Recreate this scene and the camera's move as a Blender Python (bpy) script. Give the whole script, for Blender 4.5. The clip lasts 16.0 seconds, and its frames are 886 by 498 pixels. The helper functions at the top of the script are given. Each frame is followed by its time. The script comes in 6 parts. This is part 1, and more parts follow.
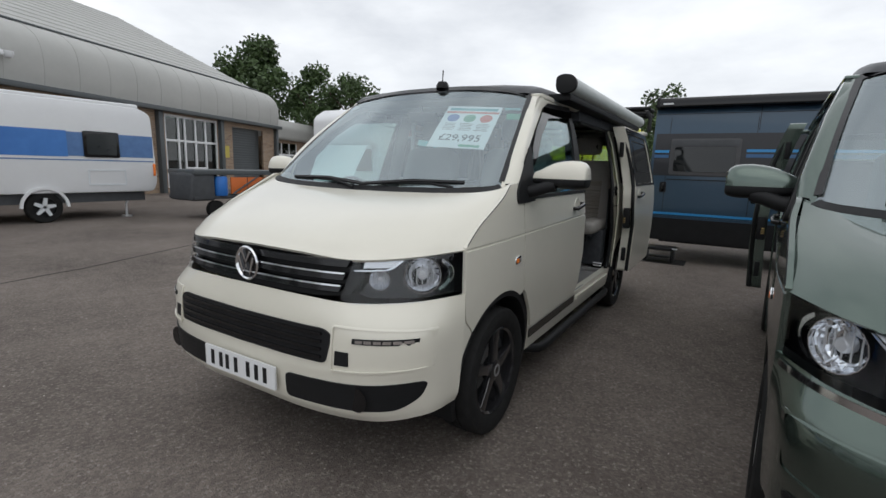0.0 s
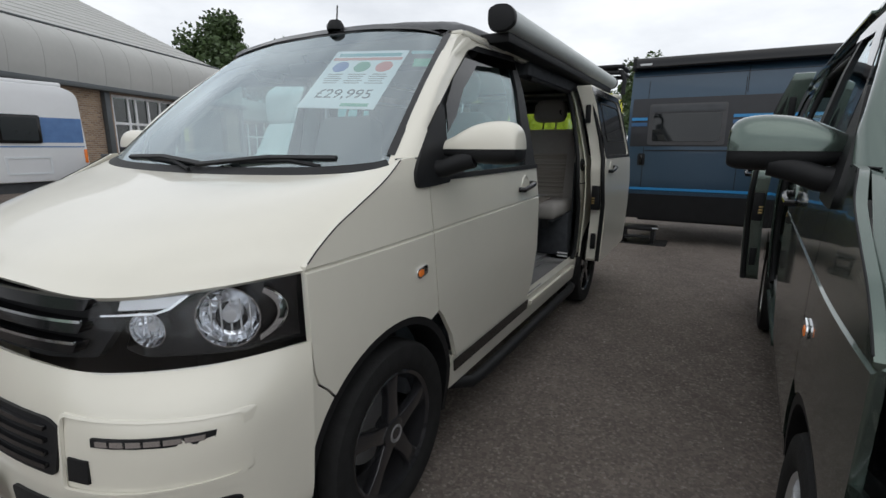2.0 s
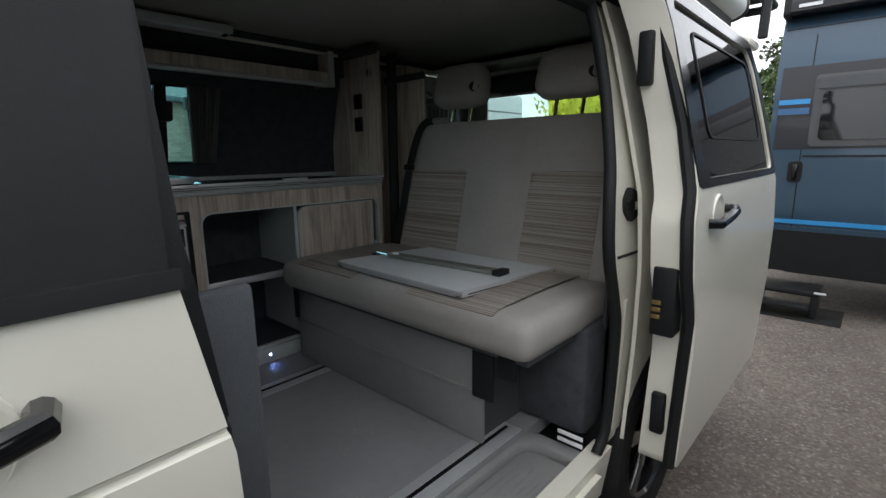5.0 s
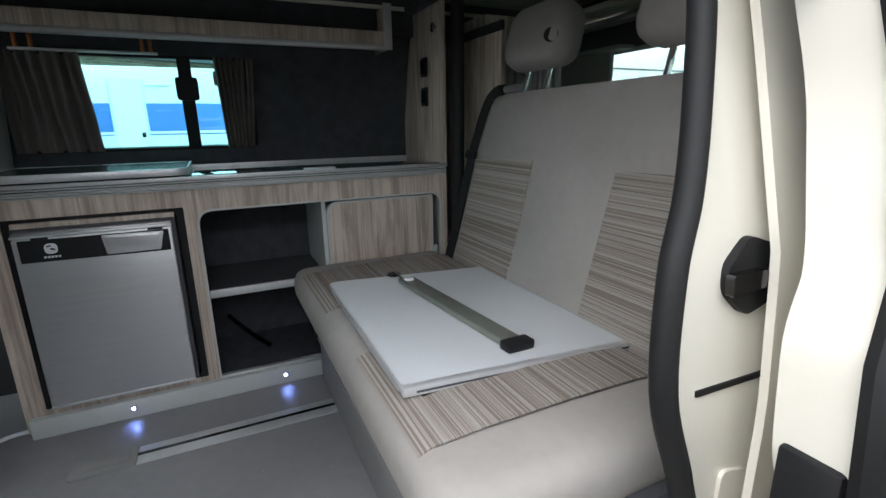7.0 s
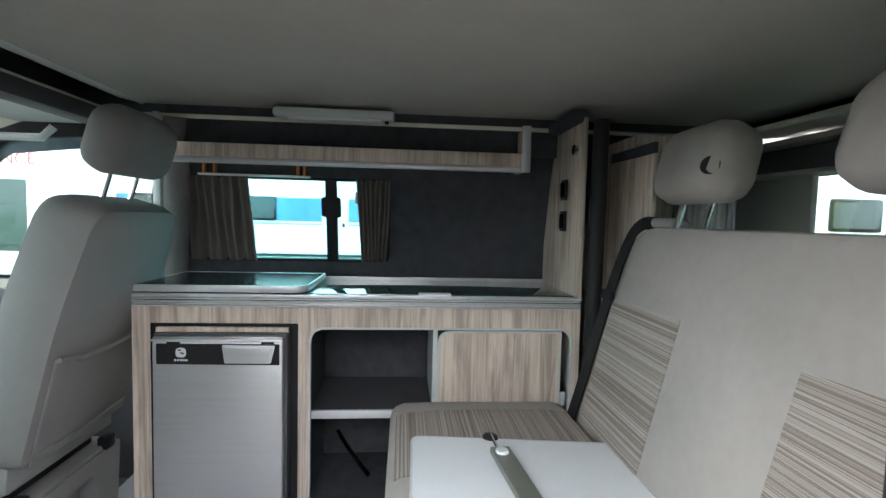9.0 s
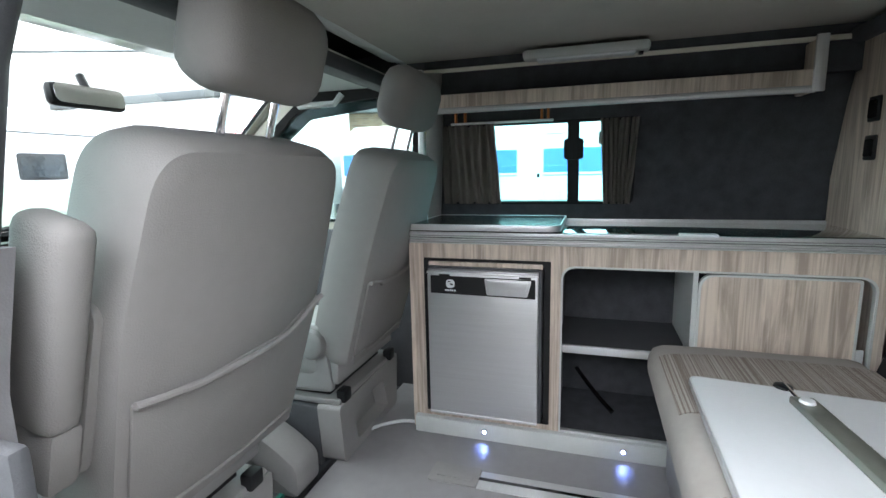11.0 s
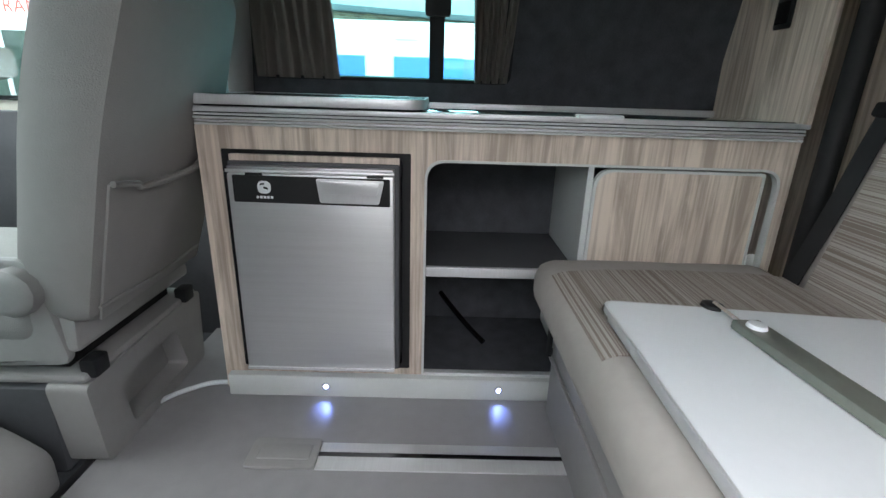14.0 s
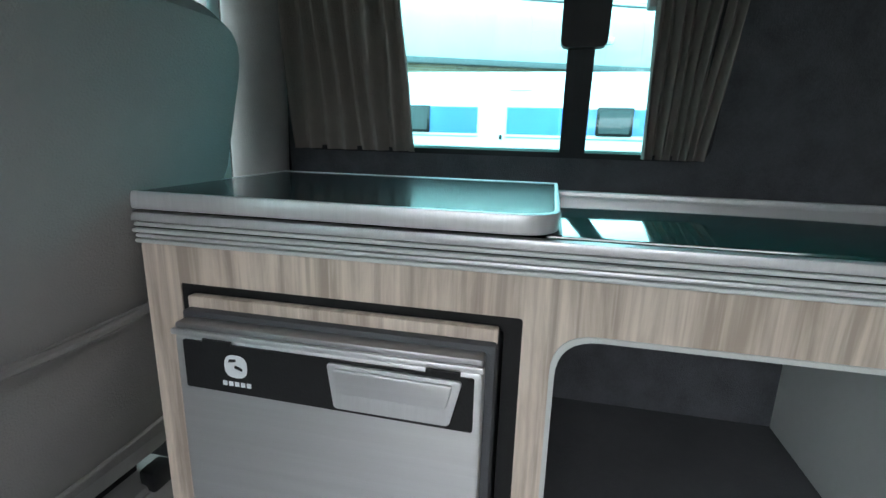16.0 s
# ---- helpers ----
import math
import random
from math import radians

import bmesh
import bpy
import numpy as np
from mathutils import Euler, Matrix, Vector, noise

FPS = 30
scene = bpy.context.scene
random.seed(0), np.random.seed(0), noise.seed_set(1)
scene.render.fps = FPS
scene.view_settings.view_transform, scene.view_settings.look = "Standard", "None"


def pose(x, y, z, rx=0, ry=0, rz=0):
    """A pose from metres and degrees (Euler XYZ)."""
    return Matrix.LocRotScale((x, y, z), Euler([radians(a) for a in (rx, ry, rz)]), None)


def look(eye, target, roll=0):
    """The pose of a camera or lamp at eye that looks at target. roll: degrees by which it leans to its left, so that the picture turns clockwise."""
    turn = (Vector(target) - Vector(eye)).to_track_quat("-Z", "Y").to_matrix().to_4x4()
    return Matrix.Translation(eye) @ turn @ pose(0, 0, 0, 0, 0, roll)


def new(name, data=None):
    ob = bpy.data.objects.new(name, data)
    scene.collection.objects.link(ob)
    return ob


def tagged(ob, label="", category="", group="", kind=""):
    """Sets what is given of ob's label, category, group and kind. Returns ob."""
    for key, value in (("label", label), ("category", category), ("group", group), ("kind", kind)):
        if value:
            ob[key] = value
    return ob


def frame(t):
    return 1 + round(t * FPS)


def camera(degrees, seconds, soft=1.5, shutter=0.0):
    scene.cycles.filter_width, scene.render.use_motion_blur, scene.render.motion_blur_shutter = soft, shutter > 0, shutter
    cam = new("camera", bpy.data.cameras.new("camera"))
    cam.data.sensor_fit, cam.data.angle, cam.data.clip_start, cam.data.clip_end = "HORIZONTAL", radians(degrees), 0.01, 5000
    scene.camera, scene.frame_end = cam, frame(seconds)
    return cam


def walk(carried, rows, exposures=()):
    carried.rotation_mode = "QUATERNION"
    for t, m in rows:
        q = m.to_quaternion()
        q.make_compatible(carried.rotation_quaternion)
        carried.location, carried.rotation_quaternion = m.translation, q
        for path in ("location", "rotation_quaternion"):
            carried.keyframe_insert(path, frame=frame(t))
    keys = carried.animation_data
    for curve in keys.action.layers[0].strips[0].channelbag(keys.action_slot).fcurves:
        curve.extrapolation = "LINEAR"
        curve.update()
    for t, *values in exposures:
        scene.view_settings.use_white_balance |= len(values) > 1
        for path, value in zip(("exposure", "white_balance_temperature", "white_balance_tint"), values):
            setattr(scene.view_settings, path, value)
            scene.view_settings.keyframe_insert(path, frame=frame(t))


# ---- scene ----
cam = camera(85.9, 16.0)

PATH = [
    (0, (1.927, -1.362, 1.421), (0.906, 0.324, 1.084), 1.7),
    (0.5, (1.926, -1.319, 1.409), (0.906, 0.359, 1.03), 1.5),
    (1, (1.96, -1.106, 1.388), (0.864, 0.514, 0.971), 0.7),
    (1.5, (1.982, -0.798, 1.392), (0.894, 0.818, 0.94), -0.4),
    (2, (1.857, -0.411, 1.387), (0.898, 1.293, 0.966), 0.2),
    (2.5, (1.736, 0.026, 1.393), (0.882, 1.788, 0.987), 1.0),
    (3, (1.614, 0.504, 1.404), (0.73, 2.255, 1.015), 1.4),
    (3.5, (1.436, 0.928, 1.378), (0.487, 2.648, 1.011), 1.2),
    (4, (1.422, 1.352, 1.353), (0.356, 3.008, 1.009), -0.1),
    (4.2, (1.434, 1.54, 1.359), (0.319, 3.165, 1.017), -0.3),
    (6.3, (1.456, 2.798, 1.433), (-0.174, 3.848, 0.94), -1.2),
    (6.5, (1.406, 2.864, 1.433), (-0.261, 3.853, 0.941), -1.2),
    (7, (1.276, 2.961, 1.437), (-0.475, 3.787, 0.934), -1.0),
    (7.5, (1.199, 3.073, 1.47), (-0.631, 3.739, 1.011), -0.2),
    (8, (1.146, 3.170, 1.498), (-0.756, 3.676, 1.147), 0.7),
    (8.5, (1.108, 3.214, 1.541), (-0.845, 3.578, 1.308), 1.2),
    (9, (1.107, 3.197, 1.548), (-0.883, 3.362, 1.424), 1.4),
    (9.2, (1.111, 3.186, 1.567), (-0.884, 3.249, 1.44), 1.4),
    (11.3, (1.174, 2.969, 1.478), (-0.659, 2.284, 1.065), -2.0),
    (11.5, (1.172, 2.968, 1.433), (-0.622, 2.276, 0.885), -2.1),
    (12, (1.178, 2.949, 1.309), (-0.516, 2.344, 0.434), -2.5),
    (12.5, (1.13, 2.968, 1.204), (-0.526, 2.494, 0.187), -2.7),
    (13, (0.996, 2.913, 1.159), (-0.728, 2.654, 0.178), -0.4),
    (13.5, (0.832, 2.923, 1.275), (-0.98, 2.794, 0.438), 0.6),
    (14, (0.702, 2.923, 1.347), (-1.193, 2.948, 0.707), 1.8),
    (14.5, (0.49, 2.951, 1.279), (-1.426, 3.063, 0.714), 2.0),
    (14.7, (0.39, 2.968, 1.252), (-1.54, 3.068, 0.737), 1.9),
    (15, (0.228, 2.973, 1.318), (-1.697, 3.034, 0.779), 2.0),
    (15.5, (0.147, 2.935, 1.392), (-1.785, 2.801, 0.895), 2.0),
    (16, (0.043, 2.871, 1.401), (-1.855, 2.453, 0.929), 1.5),
]
EXPOSURE = [(0, 0.22, 6500, 10), (2, 0.24, 6500, 10), (3, 0.34, 6500, 10), (4.2, 0.62, 6500, 10), (6.3, 2.34, 6500, 13), (7, 2.58, 6500, 13), (8, 2.9, 6500, 13), (8.5, 3.12, 6550, 12), (9, 3.7, 6600, 12.5),
            (11.5, 3.65, 6550, 13), (12, 3.25, 6500, 14), (12.5, 3.1, 6500, 14), (13, 3.05, 6500, 14), (13.5, 3.22, 6600, 13.5), (14.5, 3.66, 6750, 14), (15, 3.5, 6600, 12.5), (16, 3.7, 6500, 10)]
walk(cam, [(t, look(e, a, r)) for t, e, a, r in PATH], EXPOSURE)

# ---- light ----
world = bpy.data.worlds.new("overcast_sky")
scene.world = world
world.use_nodes = True
wn, wl = world.node_tree.nodes, world.node_tree.links
wn.clear()
w_out, w_bg = wn.new("ShaderNodeOutputWorld"), wn.new("ShaderNodeBackground")
w_sky, w_mix, w_map = wn.new("ShaderNodeTexSky"), wn.new("ShaderNodeMix"), wn.new("ShaderNodeMapping")
w_noise, w_ramp, w_tc = wn.new("ShaderNodeTexNoise"), wn.new("ShaderNodeValToRGB"), wn.new("ShaderNodeTexCoord")
w_sky.sky_type, w_sky.sun_disc = "NISHITA", False
w_sky.sun_elevation, w_sky.sun_rotation = radians(57), radians(164)
w_map.inputs["Scale"].default_value = (1.0, 1.0, 2.6)
w_noise.inputs["Scale"].default_value, w_noise.inputs["Detail"].default_value = 2.2, 6.0
w_noise.inputs["Roughness"].default_value = 0.55
w_ramp.color_ramp.elements[0].position, w_ramp.color_ramp.elements[0].color = 0.3, (6.9, 7.25, 7.8, 1)
w_ramp.color_ramp.elements[1].position, w_ramp.color_ramp.elements[1].color = 0.7, (11.6, 11.9, 12.2, 1)
w_mix.data_type, w_mix.inputs[0].default_value = "RGBA", 0.93
wl.new(w_tc.outputs["Generated"], w_map.inputs["Vector"])
wl.new(w_map.outputs["Vector"], w_noise.inputs["Vector"])
wl.new(w_noise.outputs["Fac"], w_ramp.inputs["Fac"])
wl.new(w_sky.outputs["Color"], w_mix.inputs[6])
wl.new(w_ramp.outputs["Color"], w_mix.inputs[7])
wl.new(w_mix.outputs[2], w_bg.inputs["Color"])
wl.new(w_bg.outputs["Background"], w_out.inputs["Surface"])
w_bg.inputs["Strength"].default_value = 0.086

sun = new("sun", bpy.data.lights.new("sun", "SUN"))
sun.data.energy, sun.data.angle, sun.data.color = 0.35, radians(60), (1.0, 0.98, 0.95)
sun.matrix_world = look((1.6, -3.5, 9), (0, 2, 0))


# ---- materials ----
def material(name, color, rough=0.5, metal=0.0, spec=0.5, var=0.12, scale=8.0, bump=0.0, bump_scale=60.0, coat=0.0,
             stretch=(1, 1, 1), rough_var=0.0, tone=None):
    """A surface with colour that varies at two scales, and fine relief."""
    m = bpy.data.materials.new(name)
    m.use_nodes = True
    n, l = m.node_tree.nodes, m.node_tree.links
    b = n["Principled BSDF"]
    b.inputs["Roughness"].default_value, b.inputs["Metallic"].default_value = rough, metal
    b.inputs["Specular IOR Level"].default_value = spec
    b.inputs["Coat Weight"].default_value, b.inputs["Coat Roughness"].default_value = coat, 0.04
    tc, mp = n.new("ShaderNodeTexCoord"), n.new("ShaderNodeMapping")
    mp.inputs["Scale"].default_value = stretch
    l.new(tc.outputs["Object"], mp.inputs["Vector"])
    n1, n2 = n.new("ShaderNodeTexNoise"), n.new("ShaderNodeTexNoise")
    n1.inputs["Scale"].default_value, n1.inputs["Detail"].default_value = scale, 5
    n2.inputs["Scale"].default_value, n2.inputs["Detail"].default_value = scale * 9, 3
    for t in (n1, n2):
        l.new(mp.outputs["Vector"], t.inputs["Vector"])
    add = n.new("ShaderNodeMath")
    add.operation = "MULTIPLY_ADD"
    add.inputs[1].default_value = 0.4
    l.new(n2.outputs["Fac"], add.inputs[0])
    l.new(n1.outputs["Fac"], add.inputs[2])
    ramp = n.new("ShaderNodeValToRGB")
    other = tone or color
    ramp.color_ramp.elements[0].position, ramp.color_ramp.elements[1].position = 0.4, 1.0
    ramp.color_ramp.elements[0].color = (*[c * (1 - var) for c in color], 1)
    ramp.color_ramp.elements[1].color = (*[min(1, c * (1 + var)) for c in other], 1)
    l.new(add.outputs[0], ramp.inputs["Fac"])
    l.new(ramp.outputs["Color"], b.inputs["Base Color"])
    if rough_var:
        mr = n.new("ShaderNodeMapRange")
        mr.inputs[3].default_value, mr.inputs[4].default_value = max(0.02, rough - rough_var), min(1, rough + rough_var)
        l.new(n1.outputs["Fac"], mr.inputs[0])
        l.new(mr.outputs[0], b.inputs["Roughness"])
    if bump:
        n3, bp = n.new("ShaderNodeTexNoise"), n.new("ShaderNodeBump")
        n3.inputs["Scale"].default_value, n3.inputs["Detail"].default_value = bump_scale, 3
        l.new(mp.outputs["Vector"], n3.inputs["Vector"])
        bp.inputs["Strength"].default_value, bp.inputs["Distance"].default_value = bump, 0.01
        l.new(n3.outputs["Fac"], bp.inputs["Height"])
        l.new(bp.outputs["Normal"], b.inputs["Normal"])
    return m


def glass(name, tint, gloss=1.0, sheen=(1, 1, 1)):
    """A thin pane: tinted where one looks through it, with a gloss that grows at a grazing angle."""
    m = bpy.data.materials.new(name)
    m.use_nodes = True
    n, l = m.node_tree.nodes, m.node_tree.links
    n.clear()
    out, mix, tr, gl, lw, po, ma = (n.new("ShaderNode" + k) for k in ("OutputMaterial", "MixShader", "BsdfTransparent", "BsdfGlossy", "LayerWeight", "Math", "Math"))
    tr.inputs["Color"].default_value = (*tint, 1)
    gl.inputs["Roughness"].default_value = 0.015
    gl.inputs["Color"].default_value = (*sheen, 1)
    lw.inputs["Blend"].default_value = 0.5
    po.operation, po.inputs[1].default_value = "POWER", 5
    ma.operation, ma.inputs[1].default_value, ma.inputs[2].default_value = "MULTIPLY_ADD", 0.92 * min(1, gloss), 0.045 * gloss
    ma.use_clamp = True
    l.new(lw.outputs["Facing"], po.inputs[0])
    l.new(po.outputs[0], ma.inputs[0])
    l.new(ma.outputs[0], mix.inputs["Fac"])
    l.new(tr.outputs[0], mix.inputs[1])
    l.new(gl.outputs[0], mix.inputs[2])
    l.new(mix.outputs[0], out.inputs["Surface"])
    return m


def emitter(name, color, strength):
    m = material(name, color)
    b = m.node_tree.nodes["Principled BSDF"]
    b.inputs["Emission Color"].default_value, b.inputs["Emission Strength"].default_value = (*color, 1), strength
    return m


def striped(name, colors, axis, scale, rough=0.95):
    """Woven cloth with fine uneven stripes that run across one axis."""
    m = material(name, colors[0], rough, bump=0.3, bump_scale=500, spec=0.2)
    n, l = m.node_tree.nodes, m.node_tree.links
    b = n["Principled BSDF"]
    tc, sp, no, rp = n.new("ShaderNodeTexCoord"), n.new("ShaderNodeMapping"), n.new("ShaderNodeTexNoise"), n.new("ShaderNodeValToRGB")
    sp.inputs["Scale"].default_value = tuple(scale if i == axis else 0.25 for i in range(3))
    no.inputs["Scale"].default_value, no.inputs["Detail"].default_value = 1.0, 4
    l.new(tc.outputs["Object"], sp.inputs["Vector"])
    l.new(sp.outputs["Vector"], no.inputs["Vector"])
    l.new(no.outputs["Fac"], rp.inputs["Fac"])
    rp.color_ramp.interpolation = "CONSTANT"
    e = rp.color_ramp.elements
    e[0].position, e[0].color, e[1].position, e[1].color = 0.0, (*colors[0], 1), 0.42, (*colors[1], 1)
    for p, c in ((0.5, colors[2]), (0.56, colors[0]), (0.63, colors[1])):
        k = e.new(p)
        k.color = (*c, 1)
    l.new(rp.outputs["Color"], b.inputs["Base Color"])
    return m


def wood(name, dark, light, grain=(24, 24, 1.6)):
    m = material(name, light, 0.45, spec=0.35)
    n, l = m.node_tree.nodes, m.node_tree.links
    b = n["Principled BSDF"]
    tc, mp = n.new("ShaderNodeTexCoord"), n.new("ShaderNodeMapping")
    mp.inputs["Scale"].default_value = grain
    n1, n2, rp = n.new("ShaderNodeTexNoise"), n.new("ShaderNodeTexNoise"), n.new("ShaderNodeValToRGB")
    n1.inputs["Scale"].default_value, n1.inputs["Detail"].default_value, n1.inputs["Distortion"].default_value = 1.0, 9, 1.3
    n1.inputs["Roughness"].default_value = 0.62
    l.new(tc.outputs["Object"], mp.inputs["Vector"])
    l.new(mp.outputs["Vector"], n1.inputs["Vector"])
    mp2, mx = n.new("ShaderNodeMapping"), n.new("ShaderNodeMath")
    mp2.inputs["Scale"].default_value = tuple(g * 7 if g > 5 else g * 1.6 for g in grain)
    n2.inputs["Scale"].default_value, n2.inputs["Detail"].default_value, n2.inputs["Distortion"].default_value = 1.0, 4, 0.4
    l.new(tc.outputs["Object"], mp2.inputs["Vector"])
    l.new(mp2.outputs["Vector"], n2.inputs["Vector"])
    mx.operation, mx.inputs[1].default_value = "MULTIPLY_ADD", 0.55
    l.new(n2.outputs["Fac"], mx.inputs[0])
    l.new(n1.outputs["Fac"], mx.inputs[2])
    sb = n.new("ShaderNodeMath")
    sb.operation, sb.inputs[1].default_value = "SUBTRACT", 0.275
    l.new(mx.outputs[0], sb.inputs[0])
    l.new(sb.outputs[0], rp.inputs["Fac"])
    rp.color_ramp.elements[0].position, rp.color_ramp.elements[0].color = 0.36, (*dark, 1)
    rp.color_ramp.elements[1].position, rp.color_ramp.elements[1].color = 0.64, (*light, 1)
    l.new(rp.outputs["Color"], b.inputs["Base Color"])
    bp = n.new("ShaderNodeBump")
    bp.inputs["Strength"].default_value, bp.inputs["Distance"].default_value = 0.12, 0.004
    l.new(n1.outputs["Fac"], bp.inputs["Height"])
    l.new(bp.outputs["Normal"], b.inputs["Normal"])
    return m


CREAM = material("cream_paint", (0.70, 0.675, 0.585), 0.3, var=0.025, coat=0.6, scale=2)
GREEN = material("green_grey_paint", (0.088, 0.122, 0.104), 0.26, metal=0.88, var=0.06, coat=1.0, scale=2)
BLUE = material("slate_blue_paint", (0.036, 0.068, 0.105), 0.3, metal=0.2, var=0.06, spec=0.35, coat=0.35, scale=2)
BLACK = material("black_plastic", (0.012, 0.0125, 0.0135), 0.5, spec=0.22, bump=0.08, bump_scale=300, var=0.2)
GLOSS = material("gloss_black", (0.006, 0.006, 0.007), 0.15, spec=0.35, coat=0.25)
ROOF = material("dark_grey_roof", (0.055, 0.057, 0.062), 0.4, var=0.1)
RUBBER = material("rubber", (0.016, 0.016, 0.016), 0.85, spec=0.2, var=0.3, scale=20, bump=0.2, bump_scale=120)
SEAL = material("rubber_seal", (0.014, 0.0145, 0.015), 0.6, spec=0.22, var=0.2)
CHROME = material("chrome", (0.75, 0.76, 0.78), 0.12, metal=1.0, var=0.05)
ALU = material("brushed_aluminium", (0.60, 0.61, 0.62), 0.36, metal=0.5, var=0.06, stretch=(1, 30, 1))
STEEL = material("silver_fridge_front", (0.62, 0.63, 0.64), 0.4, metal=0.75, var=0.05, stretch=(1, 1, 40), scale=3)
REFLECT = material("lamp_reflector", (0.85, 0.86, 0.88), 0.08, metal=1.0, var=0.02)
LAMPSILVER = material("lamp_bowl_silver", (0.80, 0.81, 0.83), 0.22, metal=0.55, var=0.05)
DULLSTEEL = material("dull_steel", (0.34, 0.34, 0.35), 0.35, metal=0.8, var=0.08)
BRASS = material("worn_brass", (0.45, 0.32, 0.14), 0.35, metal=1.0)
CLEAR = glass("clear_glass", (0.72, 0.86, 0.85), 2.0, (0.9, 0.97, 1.0))
SCREEN = glass("windscreen_glass", (0.74, 0.82, 0.82), 6.5, (0.86, 0.96, 1.0))
TEAL = glass("teal_tinted_glass", (0.55, 0.87, 0.89))
PRIVACY = glass("privacy_glass", (0.09, 0.10, 0.105), 1.3)
LENS = glass("lamp_lens", (0.95, 0.96, 0.97), 0.4)
AMBER = material("amber_lens", (0.85, 0.22, 0.04), 0.2)
FABRIC = material("grey_seat_cloth", (0.325, 0.306, 0.285), 0.95, spec=0.2, var=0.1, scale=5, bump=0.1, bump_scale=700)
SEATGREY = material("grey_front_seat_cover", (0.225, 0.219, 0.214), 0.75, spec=0.3, var=0.06, scale=4, bump=0.2, bump_scale=350)
STRIPE_Y = striped("striped_cloth_seat", ((0.29, 0.262, 0.235), (0.20, 0.168, 0.145), (0.355, 0.33, 0.298)), 1, 120)
STRIPE_Z = striped("striped_cloth_back", ((0.29, 0.262, 0.235), (0.20, 0.168, 0.145), (0.355, 0.33, 0.298)), 2, 120)
OAK = wood("grey_oak_laminate", (0.35, 0.29, 0.24), (0.635, 0.55, 0.468), (17, 17, 1.7))
VINYL = material("grey_vinyl_floor", (0.235, 0.232, 0.24), 0.42, var=0.16, scale=3, bump=0.06, bump_scale=200, rough_var=0.1)
LINING = material("anthracite_carpet_lining", (0.062, 0.066, 0.073), 0.95, spec=0.15, var=0.25, scale=20, bump=0.4, bump_scale=400)
CEILING = material("grey_ceiling_cloth", (0.40, 0.385, 0.35), 0.95, spec=0.15, var=0.05, bump=0.2, bump_scale=500)
LAMINATE = material("white_laminate", (0.66, 0.69, 0.71), 0.3, var=0.03)
PLASTIC = material("grey_plastic", (0.235, 0.232, 0.23), 0.55, var=0.08, bump=0.12, bump_scale=350)
SILLGREY = material("sill_grey_plastic", (0.13, 0.13, 0.135), 0.55, var=0.1, bump=0.12, bump_scale=350)
PALE = material("pale_grey_plastic", (0.50, 0.53, 0.52), 0.5, var=0.05)
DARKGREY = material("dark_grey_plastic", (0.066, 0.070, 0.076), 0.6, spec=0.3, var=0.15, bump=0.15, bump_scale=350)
WORKTOP = material("dark_glass_worktop", (0.014, 0.018, 0.019), 0.22, coat=0.15, var=0.1)
CURTAIN = material("grey_curtain_cloth", (0.16, 0.15, 0.135), 0.95, spec=0.15, var=0.1, bump=0.3, bump_scale=400)
PAPER = material("price_sheet_paper", (0.80, 0.85, 0.86), 0.5, var=0.02)
WHITE = material("white_grp", (0.74, 0.75, 0.76), 0.3, var=0.03, scale=1.5)
CLADDING = material("pale_grey_cladding", (0.42, 0.42, 0.40), 0.5, var=0.06, scale=0.6)
TRIMGREY = material("slate_grey_trim", (0.075, 0.085, 0.09), 0.5, var=0.1)
MORTAR = material("mortar", (0.36, 0.33, 0.29), 0.95, var=0.1)
LED = emitter("led_lamp", (0.45, 0.58, 1.0), 4.0)
HOBGLASS = material("green_tinted_hob_glass", (0.01, 0.05, 0.048), 0.1, spec=0.8, coat=1.0, var=0.05)
BARK = material("bark", (0.09, 0.07, 0.05), 0.95, var=0.3, bump=0.5, bump_scale=20)
LEAF = material("green_foliage", (0.035, 0.065, 0.02), 0.6, var=0.4, scale=0.8, tone=(0.06, 0.10, 0.03))
LIME = material("lime_foliage", (0.50, 0.54, 0.03), 0.6, var=0.3, scale=4, tone=(0.72, 0.68, 0.06))
ORANGE = material("orange_panel", (0.62, 0.15, 0.03), 0.55, var=0.1)
BLUEPL = material("blue_plastic", (0.02, 0.15, 0.50), 0.4, var=0.1)
BLUEBAND = material("blue_band", (0.05, 0.13, 0.33), 0.35, var=0.2, scale=0.7, tone=(0.10, 0.20, 0.40))
CYAN = material("bright_blue_stripe", (0.03, 0.24, 0.52), 0.35, var=0.05)
CARPET = material("green_edged_carpet", (0.07, 0.075, 0.08), 1.0, var=0.5, scale=90, bump=0.5, bump_scale=300)
COPPER = material("copper_hook", (0.45, 0.17, 0.06), 0.3, metal=0.9)


